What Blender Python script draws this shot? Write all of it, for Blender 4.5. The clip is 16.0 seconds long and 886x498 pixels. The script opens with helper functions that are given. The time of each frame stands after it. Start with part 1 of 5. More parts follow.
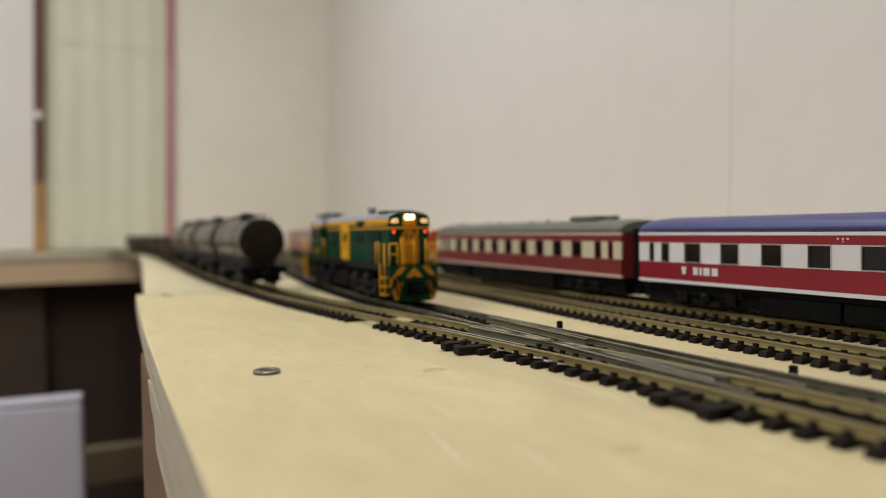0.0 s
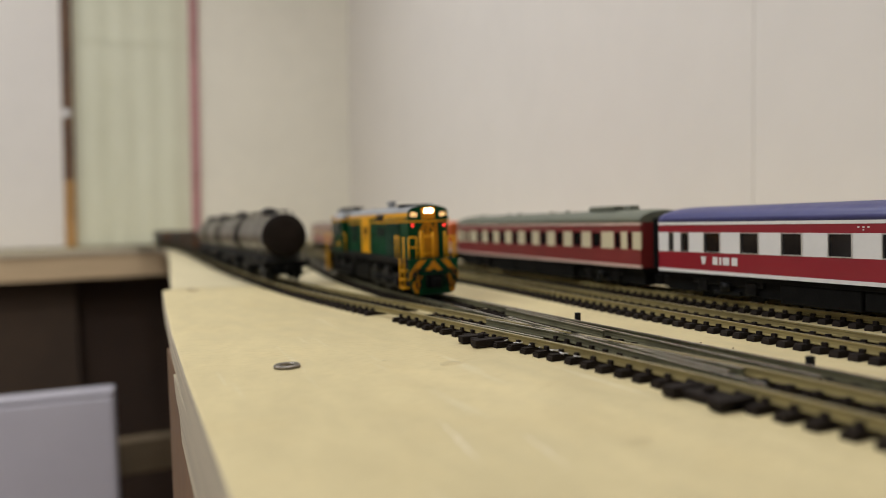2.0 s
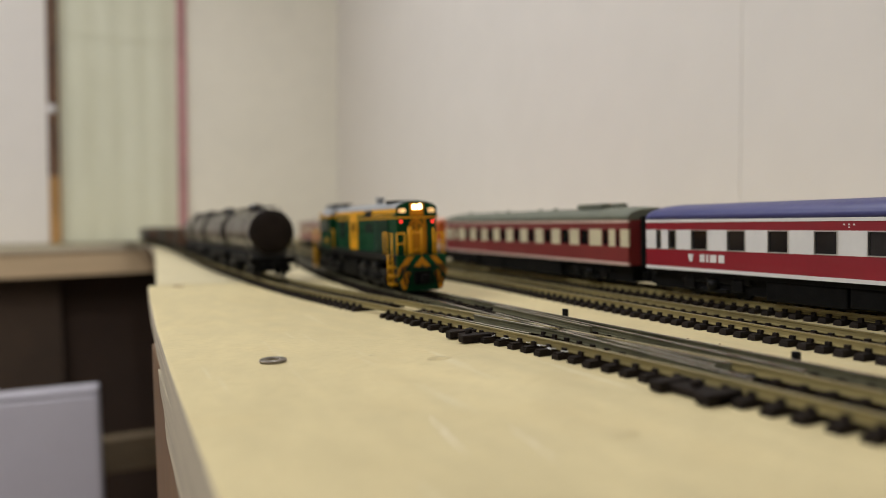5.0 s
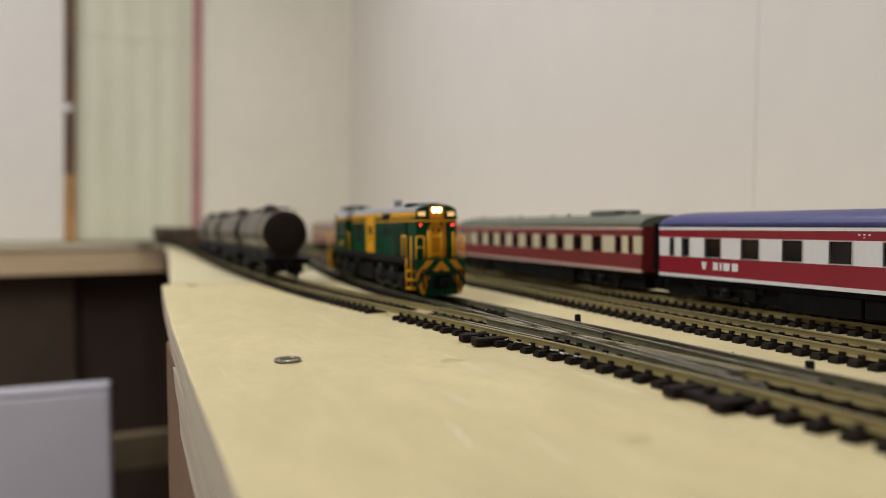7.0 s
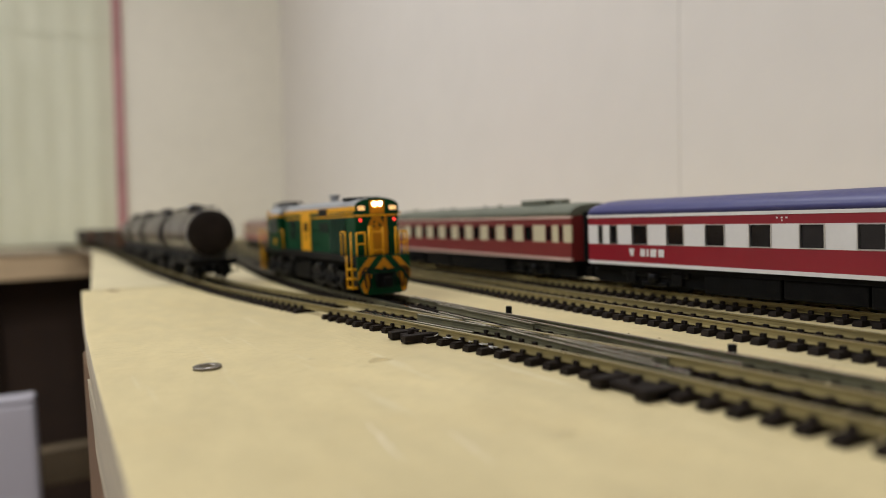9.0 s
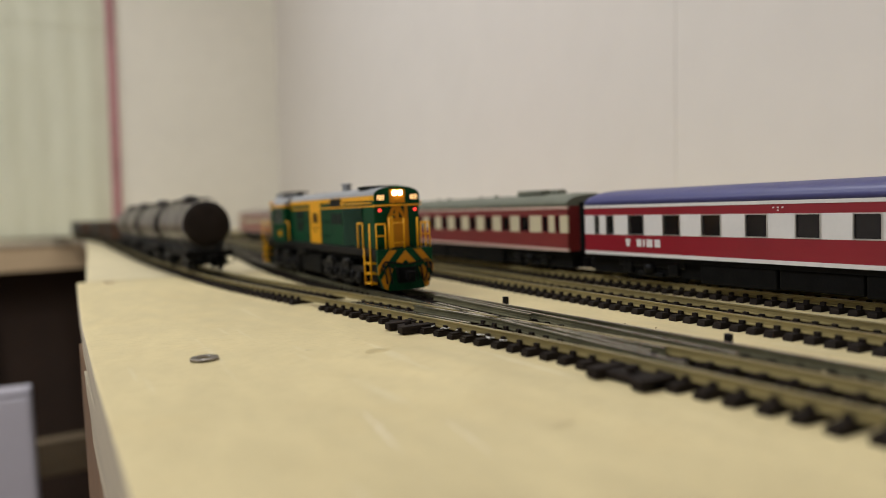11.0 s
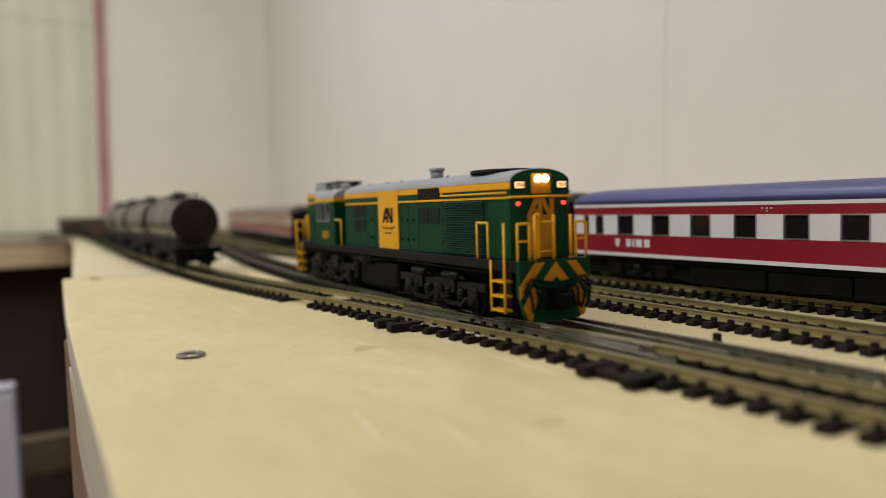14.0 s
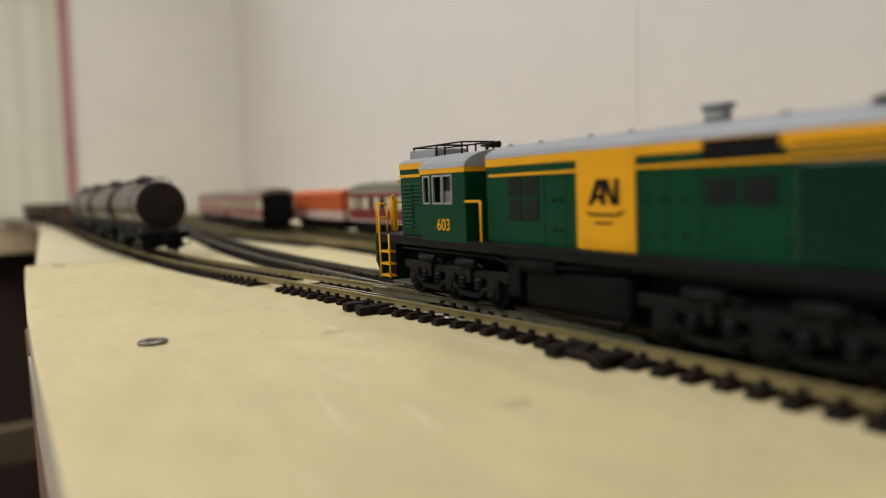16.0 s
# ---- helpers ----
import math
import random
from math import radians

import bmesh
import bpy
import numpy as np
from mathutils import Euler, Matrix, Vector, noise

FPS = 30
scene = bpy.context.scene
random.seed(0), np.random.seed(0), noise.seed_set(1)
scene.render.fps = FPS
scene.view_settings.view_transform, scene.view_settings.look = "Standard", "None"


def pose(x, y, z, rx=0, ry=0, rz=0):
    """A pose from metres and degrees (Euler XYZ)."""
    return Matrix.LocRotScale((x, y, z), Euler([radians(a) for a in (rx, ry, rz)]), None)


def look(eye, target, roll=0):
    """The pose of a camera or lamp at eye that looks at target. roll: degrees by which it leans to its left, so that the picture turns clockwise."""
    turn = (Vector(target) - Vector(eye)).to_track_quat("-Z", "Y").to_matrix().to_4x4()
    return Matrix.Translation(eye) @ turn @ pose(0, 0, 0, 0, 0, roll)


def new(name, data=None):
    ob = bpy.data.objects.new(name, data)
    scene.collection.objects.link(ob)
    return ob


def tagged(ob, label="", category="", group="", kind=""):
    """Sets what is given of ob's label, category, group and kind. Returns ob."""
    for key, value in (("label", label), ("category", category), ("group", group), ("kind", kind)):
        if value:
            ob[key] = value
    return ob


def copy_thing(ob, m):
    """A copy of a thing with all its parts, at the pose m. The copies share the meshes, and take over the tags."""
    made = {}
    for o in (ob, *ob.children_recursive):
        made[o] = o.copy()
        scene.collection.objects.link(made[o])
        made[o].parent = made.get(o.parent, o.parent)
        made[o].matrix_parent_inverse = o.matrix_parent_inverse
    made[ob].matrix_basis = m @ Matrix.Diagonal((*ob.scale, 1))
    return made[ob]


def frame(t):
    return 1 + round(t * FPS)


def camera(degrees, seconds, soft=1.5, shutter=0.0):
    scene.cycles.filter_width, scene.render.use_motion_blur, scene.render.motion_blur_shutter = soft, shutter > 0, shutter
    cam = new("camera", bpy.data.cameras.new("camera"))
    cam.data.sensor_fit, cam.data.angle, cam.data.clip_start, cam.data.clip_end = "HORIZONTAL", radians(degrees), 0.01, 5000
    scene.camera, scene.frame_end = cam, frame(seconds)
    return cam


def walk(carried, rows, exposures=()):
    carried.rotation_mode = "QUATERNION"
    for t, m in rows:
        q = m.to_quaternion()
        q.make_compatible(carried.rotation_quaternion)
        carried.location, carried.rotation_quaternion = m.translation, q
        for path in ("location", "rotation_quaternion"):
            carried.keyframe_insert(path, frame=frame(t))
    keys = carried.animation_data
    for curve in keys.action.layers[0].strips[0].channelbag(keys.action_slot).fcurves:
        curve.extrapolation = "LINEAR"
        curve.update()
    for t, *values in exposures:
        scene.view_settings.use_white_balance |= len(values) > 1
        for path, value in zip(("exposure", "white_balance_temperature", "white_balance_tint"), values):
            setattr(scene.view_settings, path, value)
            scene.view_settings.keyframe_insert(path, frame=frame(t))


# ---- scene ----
cam = camera(63.6, 16.0, soft=0.6, shutter=0.5)
cam.data.dof.use_dof = True
cam.data.dof.focus_distance = 0.262
cam.data.dof.aperture_fstop = 6.6
PATH = [
    (0, (0.0027, -0.0002, 0.0447), (0.4382, 0.8996, 0.0177), -0.79),
    (0.5, (0.0045, -0.0003, 0.0449), (0.4366, 0.9006, 0.0039), -1.55),
    (1, (0.0042, -0.0034, 0.0461), (0.4074, 0.9108, 0.0055), -1.91),
    (1.5, (0.0041, -0.0038, 0.0462), (0.4075, 0.9104, 0.0077), -1.66),
    (2, (0.0044, -0.0036, 0.0462), (0.4085, 0.9102, 0.0061), -1.66),
    (2.5, (0.0041, -0.0041, 0.0463), (0.4075, 0.9101, 0.0054), -1.67),
    (3, (0.0049, -0.0036, 0.0462), (0.4101, 0.9096, 0.0025), -2.02),
    (3.5, (0.0051, -0.0039, 0.0463), (0.4110, 0.9092, 0.0069), -1.81),
    (4, (0.0050, -0.0028, 0.0454), (0.4252, 0.9037, 0.0059), -1.31),
    (6.5, (0.0043, -0.0029, 0.0444), (0.4170, 0.9069, 0.0015), -1.11),
    (7, (0.0027, -0.0037, 0.0444), (0.4090, 0.9093, 0.0090), -0.38),
    (7.5, (0.0032, -0.0030, 0.0441), (0.4149, 0.9076, 0.0080), -0.37),
    (8, (0.0029, -0.0027, 0.0441), (0.4175, 0.9066, 0.0080), -0.30),
    (8.5, (0.0043, -0.0021, 0.0434), (0.4286, 0.9026, 0.0056), -0.35),
    (9, (0.0095, -0.0008, 0.0450), (0.4909, 0.8744, -0.0028), -2.11),
    (11.5, (0.0091, -0.0004, 0.0450), (0.4946, 0.8717, -0.0167), -2.25),
    (12, (0.0089, 0.0001, 0.0442), (0.4992, 0.8695, -0.0165), -1.87),
    (12.5, (0.0094, -0.0001, 0.0443), (0.4971, 0.8704, -0.0215), -2.09),
    (13, (0.0094, -0.0003, 0.0446), (0.4981, 0.8697, -0.0204), -2.05),
    (13.5, (0.0094, 0.0003, 0.0447), (0.5018, 0.8683, -0.0188), -1.97),
    (14, (0.0097, 0.0003, 0.0441), (0.5080, 0.8651, -0.0172), -1.73),
    (14.5, (0.0097, 0.0004, 0.0439), (0.5091, 0.8646, -0.0175), -1.69),
    (15, (0.0101, 0.0012, 0.0435), (0.5157, 0.8613, -0.0251), -1.91),
    (15.5, (0.0103, 0.0022, 0.0433), (0.5197, 0.8595, -0.0307), -1.82),
    (16, (0.0136, 0.0021, 0.0433), (0.5391, 0.8484, -0.0437), -2.31),
]
walk(cam, [(t, look(e, g, r)) for t, e, g, r in PATH])

# ---- light ----
world = bpy.data.worlds.new("room_air")
world.use_nodes = True
world.node_tree.nodes["Background"].inputs[0].default_value = (0.95, 0.97, 1.0, 1)
world.node_tree.nodes["Background"].inputs[1].default_value = 0.1
scene.world = world
scene.view_settings.exposure = 0.0


def unseen_panel(x, y, z, sx, sy, watts):
    lamp = bpy.data.lights.new("ceiling_lamp", "AREA")
    lamp.shape, lamp.size, lamp.size_y, lamp.energy = "RECTANGLE", sx, sy, watts
    lamp.color = (0.935, 0.95, 0.99)
    ob = new("ceiling_lamp", lamp)
    ob.matrix_world = pose(x, y, z)
    return ob


# unseen lamps, assumed overhead; the two at the left added to brighten the walls
unseen_panel(0.17, 0.78, 1.44, 0.14, 0.14, 8.2)
unseen_panel(-1.1, 0.1, 1.44, 0.3, 1.2, 17)
unseen_panel(-0.9, 1.35, 1.44, 0.3, 0.6, 13)


# ---- materials ----
def material(name, color, rough=0.5, metal=0.0, vary=0.12, scale=60.0, bump=0.0, bump_scale=400.0, stretch=(1, 1, 1), emit=0.0, dark=None, coat=0.0, spec=0.5, streak=None):
    """Principled surface with two scales of variation in colour and a fine bump."""
    m = bpy.data.materials.new(name)
    m.use_nodes = True
    nt = m.node_tree
    n, l = nt.nodes, nt.links
    b = n["Principled BSDF"]
    b.inputs["Roughness"].default_value = rough
    b.inputs["Metallic"].default_value = metal
    b.inputs["Coat Weight"].default_value = coat
    b.inputs["Specular IOR Level"].default_value = spec
    tc = n.new("ShaderNodeTexCoord")
    mp = n.new("ShaderNodeMapping")
    mp.inputs["Scale"].default_value = stretch
    l.new(tc.outputs["Object"], mp.inputs["Vector"])
    big = n.new("ShaderNodeTexNoise")
    big.inputs["Scale"].default_value = scale
    big.inputs["Detail"].default_value = 4
    l.new(mp.outputs[0], big.inputs["Vector"])
    small = n.new("ShaderNodeTexNoise")
    small.inputs["Scale"].default_value = scale * 9
    small.inputs["Detail"].default_value = 3
    l.new(mp.outputs[0], small.inputs["Vector"])
    ramp = n.new("ShaderNodeValToRGB")
    lo = dark if dark else tuple(c * (1 - vary * 1.6) for c in color)
    hi = tuple(min(1, c * (1 + vary)) for c in color)
    ramp.color_ramp.elements[0].color = (*lo, 1)
    ramp.color_ramp.elements[1].color = (*hi, 1)
    ramp.color_ramp.elements[0].position, ramp.color_ramp.elements[1].position = 0.3, 0.7
    mix = n.new("ShaderNodeMath")
    mix.operation = "MULTIPLY_ADD"
    mix.inputs[1].default_value, mix.inputs[2].default_value = 0.35, 0.0
    add = n.new("ShaderNodeMath")
    add.operation = "MULTIPLY_ADD"
    add.inputs[1].default_value = 0.65
    l.new(small.outputs["Fac"], mix.inputs[0])
    l.new(big.outputs["Fac"], add.inputs[0])
    l.new(mix.outputs[0], add.inputs[2])
    info = n.new("ShaderNodeObjectInfo")
    jit = n.new("ShaderNodeMath")
    jit.operation = "MULTIPLY_ADD"
    jit.inputs[1].default_value = 0.12
    l.new(info.outputs["Random"], jit.inputs[0])
    l.new(add.outputs[0], jit.inputs[2])
    l.new(jit.outputs[0], ramp.inputs["Fac"])
    l.new(ramp.outputs["Color"], b.inputs["Base Color"])
    if streak:
        turned = n.new("ShaderNodeMapping")
        turned.inputs["Rotation"].default_value = (0, 0, 0.55)
        turned.inputs["Scale"].default_value = (95, 9, 1)
        l.new(tc.outputs["Object"], turned.inputs["Vector"])
        sn = n.new("ShaderNodeTexNoise")
        sn.inputs["Scale"].default_value, sn.inputs["Detail"].default_value = 1.0, 5
        l.new(turned.outputs[0], sn.inputs["Vector"])
        sr = n.new("ShaderNodeMapRange")
        sr.inputs["From Min"].default_value, sr.inputs["From Max"].default_value = 0.64, 0.82
        l.new(sn.outputs["Fac"], sr.inputs["Value"])
        blot = n.new("ShaderNodeTexNoise")
        blot.inputs["Scale"].default_value, blot.inputs["Detail"].default_value = 34.0, 6
        l.new(tc.outputs["Object"], blot.inputs["Vector"])
        br = n.new("ShaderNodeMapRange")
        br.inputs["From Min"].default_value, br.inputs["From Max"].default_value, br.inputs["To Max"].default_value = 0.52, 0.75, 0.35
        l.new(blot.outputs["Fac"], br.inputs["Value"])
        m1, m2 = n.new("ShaderNodeMix"), n.new("ShaderNodeMix")
        m1.data_type = m2.data_type = "RGBA"
        m1.inputs["B"].default_value, m2.inputs["B"].default_value = (*streak[0], 1), (*streak[1], 1)
        l.new(sr.outputs[0], m1.inputs["Factor"])
        l.new(ramp.outputs["Color"], m1.inputs["A"])
        l.new(br.outputs[0], m2.inputs["Factor"])
        l.new(m1.outputs["Result"], m2.inputs["A"])
        fleck = n.new("ShaderNodeTexNoise")
        fleck.inputs["Scale"].default_value, fleck.inputs["Detail"].default_value = 1.0, 3
        flat = n.new("ShaderNodeMapping")
        flat.inputs["Rotation"].default_value = (0, 0, -0.45)
        flat.inputs["Scale"].default_value = (170, 700, 1)
        l.new(tc.outputs["Object"], flat.inputs["Vector"])
        l.new(flat.outputs[0], fleck.inputs["Vector"])
        fr = n.new("ShaderNodeMapRange")
        fr.inputs["From Min"].default_value, fr.inputs["From Max"].default_value, fr.inputs["To Max"].default_value = 0.50, 0.72, 0.45
        l.new(fleck.outputs["Fac"], fr.inputs["Value"])
        m3 = n.new("ShaderNodeMix")
        m3.data_type = "RGBA"
        m3.inputs["B"].default_value = (*streak[2], 1)
        l.new(fr.outputs[0], m3.inputs["Factor"])
        l.new(m2.outputs["Result"], m3.inputs["A"])
        l.new(m3.outputs["Result"], b.inputs["Base Color"])
    rr = n.new("ShaderNodeMapRange")
    rr.inputs["To Min"].default_value, rr.inputs["To Max"].default_value = max(0.03, rough - 0.08), min(1, rough + 0.1)
    l.new(small.outputs["Fac"], rr.inputs["Value"])
    l.new(rr.outputs[0], b.inputs["Roughness"])
    if bump:
        bn = n.new("ShaderNodeTexNoise")
        bn.inputs["Scale"].default_value = bump_scale
        bn.inputs["Detail"].default_value = 5
        l.new(mp.outputs[0], bn.inputs["Vector"])
        bp = n.new("ShaderNodeBump")
        bp.inputs["Strength"].default_value = bump
        bp.inputs["Distance"].default_value = 0.001
        l.new(bn.outputs["Fac"], bp.inputs["Height"])
        l.new(bp.outputs["Normal"], b.inputs["Normal"])
    if emit:
        b.inputs["Emission Color"].default_value = (*color, 1)
        b.inputs["Emission Strength"].default_value = emit
    return m


PLY = material("plywood", (0.62, 0.522, 0.288), 0.55, vary=0.14, scale=12, bump=0.35, bump_scale=220, stretch=(1, 0.35, 1), spec=0.3, streak=((0.74, 0.68, 0.48), (0.58, 0.46, 0.23), (0.52, 0.43, 0.23)))
PLY_FAR = material("plywood_far", (0.60, 0.52, 0.32), 0.55, vary=0.10, scale=7, bump=0.2, bump_scale=150)
PLY_EDGE = material("plywood_edge", (0.51, 0.445, 0.325), 0.8, vary=0.25, scale=60, bump=0.5, bump_scale=300, stretch=(1, 0.1, 8))
PINE = material("pine", (0.18, 0.100, 0.043), 0.6, vary=0.18, scale=14, bump=0.2, bump_scale=90, stretch=(0.15, 1, 1))
# pine darkened to hold the shade below the boards
PINE_SHADED = material("pine_shaded", (0.045, 0.024, 0.011), 0.65, vary=0.2, scale=14, bump=0.2, bump_scale=90, stretch=(1, 0.15, 1))
OLDPINE = material("aged_pine", (0.15, 0.11, 0.062), 0.7, vary=0.2, scale=14, bump=0.2, bump_scale=90, stretch=(0.15, 1, 1))
FASCIA = material("pale_timber", (0.58, 0.425, 0.25), 0.6, vary=0.12, scale=6, bump=0.1, bump_scale=60, stretch=(0.2, 1, 1))
WALLBOARD = material("wallboard", (0.74, 0.70, 0.65), 0.75, vary=0.03, scale=2.5, bump=0.05, bump_scale=80)
WALLBACK = material("wallboard_back", (0.80, 0.76, 0.655), 0.75, vary=0.04, scale=2.5, bump=0.05, bump_scale=80)
SHEETING = material("corrugated_sheet", (0.64, 0.64, 0.50), 0.5, vary=0.08, scale=6, stretch=(1, 1, 0.2), dark=(0.58, 0.575, 0.42))
STUD = material("rough_stud", (0.17, 0.095, 0.05), 0.8, vary=0.5, scale=8, stretch=(1, 1, 0.5), dark=(0.06, 0.035, 0.025))
AMBER = material("bare_stud", (0.36, 0.20, 0.07), 0.7, vary=0.3, scale=8, stretch=(1, 1, 0.4))
PINKPAINT = material("pink_stain", (0.42, 0.20, 0.21), 0.7, vary=0.3, scale=6, stretch=(1, 1, 0.5), dark=(0.20, 0.10, 0.09))
CEIL = material("ceiling_paint", (0.75, 0.73, 0.68), 0.85, vary=0.03, scale=3)
FLOOR = material("floor_boards", (0.16, 0.10, 0.06), 0.6, vary=0.25, scale=8, stretch=(1, 0.1, 1))
# both browns carry the shade of the space under the baseboards
SHADEDBOARD = material("shaded_hardboard", (0.036, 0.019, 0.010), 0.85, vary=0.2, scale=6)
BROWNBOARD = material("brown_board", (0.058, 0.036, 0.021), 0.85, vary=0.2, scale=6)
WHITEBOX = material("white_laminate", (0.62, 0.60, 0.66), 0.35, vary=0.03, scale=8)
SLEEPER = material("sleeper_plastic", (0.017, 0.0125, 0.010), 0.7, vary=0.25, scale=200, bump=0.2, bump_scale=1500, spec=0.12)
RAILM = material("rail_metal", (0.235, 0.19, 0.080), 0.6, vary=0.25, scale=70, stretch=(1, 0.2, 1), spec=0.2)
# turnout rails: metal darkened for the shade on and between their sides
RAILSHADED = material("rail_metal_shaded", (0.112, 0.106, 0.064), 0.55, vary=0.3, scale=70, spec=0.15)
RAILTOP = material("rail_head", (0.44, 0.38, 0.20), 0.32, metal=0.55, vary=0.15, scale=90)
RAILSHINE = material("rail_head_bright", (0.72, 0.70, 0.60), 0.22, metal=0.9, vary=0.12, scale=90)
STEEL = material("washer_steel", (0.27, 0.245, 0.215), 0.34, metal=1.0, vary=0.12, scale=300)
BLACKP = material("black_plastic", (0.006, 0.006, 0.0065), 0.5, vary=0.2, scale=200, spec=0.12)
UNDER = material("underframe_black", (0.005, 0.005, 0.005), 0.6, vary=0.3, scale=150, bump=0.2, bump_scale=900, spec=0.08)
BOGIE = material("bogie_grey", (0.0058, 0.0058, 0.006), 0.42, vary=0.3, scale=180, bump=0.2, bump_scale=900, spec=0.13)
# hood green lightened for the light that slat tops catch
LOUVRE_LIT = material("louvre_lit", (0.010, 0.054, 0.029), 0.38, vary=0.12, scale=80, spec=0.2)
GREEN = material("loco_green", (0.0026, 0.048, 0.0185), 0.45, vary=0.12, scale=60, spec=0.10)
YELLOW = material("loco_yellow", (0.80, 0.385, 0.005), 0.40, vary=0.05, scale=80, spec=0.3)
ORANGE = material("chevron_orange", (0.50, 0.205, 0.007), 0.45, vary=0.08, scale=120, spec=0.2)
GREYROOF = material("loco_roof_grey", (0.30, 0.31, 0.32), 0.45, vary=0.08, scale=60)
DARKGREY = material("dark_grille", (0.010, 0.014, 0.013), 0.5, vary=0.2, scale=300, spec=0.12)
INTERIOR = material("cab_interior", (0.30, 0.28, 0.26), 0.6, vary=0.1, scale=200)
MAROON = material("coach_maroon", (0.255, 0.010, 0.022), 0.34, vary=0.06, scale=40, coat=0.1)
MAROON_OLD = material("coach_maroon_matt", (0.20, 0.024, 0.024), 0.45, vary=0.08, scale=40)
PINKRED = material("coach_faded_red", (0.30, 0.090, 0.068), 0.5, vary=0.08, scale=40)
BROWNROOF = material("coach_roof_brown", (0.25, 0.20, 0.16), 0.6, vary=0.1, scale=50)
WHITEP = material("coach_white", (0.72, 0.71, 0.70), 0.38, vary=0.03, scale=60)
CREAM = material("coach_cream", (0.62, 0.56, 0.38), 0.45, vary=0.05, scale=60)
BLUEROOF = material("coach_roof_blue", (0.048, 0.050, 0.165), 0.42, vary=0.07, scale=50)
GREENROOF = material("coach_roof_grey_green", (0.135, 0.145, 0.105), 0.6, vary=0.12, scale=50)
SILVER = material("window_frame_silver", (0.60, 0.60, 0.60), 0.3, metal=0.9, vary=0.05, scale=200)
PANE = material("dark_glass", (0.012, 0.010, 0.010), 0.08, vary=0.1, scale=200)
VANORANGE = material("van_orange", (0.62, 0.13, 0.03), 0.45, vary=0.08, scale=60)
VANPALE = material("van_pale_band", (0.62, 0.45, 0.38), 0.5, vary=0.06, scale=60)
TANKGREY = material("tank_grime", (0.078, 0.064, 0.050), 0.28, vary=0.35, scale=40, bump=0.1, bump_scale=500, dark=(0.015, 0.013, 0.011))
TANKEND = material("tank_end_brown", (0.018, 0.013, 0.011), 0.6, vary=0.3, scale=60, spec=0.12)
RUSTY = material("wagon_rust", (0.10, 0.05, 0.03), 0.7, vary=0.35, scale=60)
WAGONGREY = material("wagon_grey", (0.075, 0.075, 0.078), 0.6, vary=0.3, scale=90)
LAMPWARM = material("headlight_glow", (1.0, 0.72, 0.36), 0.3, vary=0.0, emit=15.0)
LAMPSIDE = material("number_box_glow", (1.0, 0.60, 0.24), 0.3, vary=0.0, emit=1.6)
LAMPRED = material("red_marker_glow", (1.0, 0.04, 0.03), 0.3, vary=0.0, emit=3.0)
KNOT = material("glue_smear", (0.24, 0.145, 0.045), 0.5, vary=0.25, scale=200)
SCUFF = material("scuffed_veneer", (0.74, 0.65, 0.45), 0.6, vary=0.06, scale=200)
STAIN = material("glue_stain", (0.50, 0.41, 0.21), 0.4, vary=0.2, scale=200)


# ---- mesh tools ----
def bx(bm, x0, x1, y0, y1, z0, z1, bev=0.0):
    """A box, its edges rounded by bev."""
    r = bmesh.ops.create_cube(bm, size=1.0, matrix=Matrix.LocRotScale(((x0 + x1) / 2, (y0 + y1) / 2, (z0 + z1) / 2), None, (x1 - x0, y1 - y0, z1 - z0)))
    if bev:
        es = {e for v in r["verts"] for e in v.link_edges}
        bmesh.ops.bevel(bm, geom=list(es), offset=bev, segments=2, profile=0.5, affect="EDGES")


def rod(bm, a, b, r, seg=8, r2=None):
    a, b = Vector(a), Vector(b)
    m = Matrix.Translation((a + b) / 2) @ (b - a).to_track_quat("Z", "Y").to_matrix().to_4x4()
    res = bmesh.ops.create_cone(bm, cap_ends=True, segments=seg, radius1=r, radius2=r if r2 is None else r2, depth=(b - a).length, matrix=m)
    for f in {f for v in res["verts"] for f in v.link_faces}:
        f.smooth = len(f.verts) == 4


def pipe(bm, pts, r, seg=6):
    for a, b in zip(pts, pts[1:]):
        rod(bm, a, b, r, seg)


def prism(bm, outline, axis, a, b):
    """Extrudes a 2D outline along an axis from a to b. axis x: (y, z); y: (x, z); z: (x, y)."""
    def at(u, v, w):
        return {"x": (w, u, v), "y": (u, w, v), "z": (u, v, w)}[axis]
    va = [bm.verts.new(at(u, v, a)) for u, v in outline]
    vb = [bm.verts.new(at(u, v, b)) for u, v in outline]
    k = len(outline)
    for i in range(k):
        bm.faces.new((va[i], va[(i + 1) % k], vb[(i + 1) % k], vb[i]))
    bm.faces.new(va[::-1])
    bm.faces.new(vb)
    bmesh.ops.recalc_face_normals(bm, faces=bm.faces)


def part(name, bm, mat, parent=None, label="", m=None):
    """Links a bmesh as one mesh object, under parent where given."""
    me = bpy.data.meshes.new(name)
    bm.normal_update()
    bm.to_mesh(me)
    bm.free()
    me.materials.append(mat)
    ob = new(name, me)
    if parent:
        ob.parent = parent
    if m is not None:
        ob.matrix_basis = m
    if label:
        ob["label"] = label
    return ob


def boxes(name, rows, mat, parent=None, label="", bev=0.0):
    bm = bmesh.new()
    for r in rows:
        bx(bm, *r, bev)
    return part(name, bm, mat, parent, label)


def thing(name, label, category, group="", kind="", m=None):
    ob = new(name)
    if m is not None:
        ob.matrix_basis = m
    return tagged(ob, label, category, group, kind)


def shared(name, mesh, parent, m):
    ob = new(name, mesh)
    ob.parent, ob.matrix_basis = parent, m
    return ob


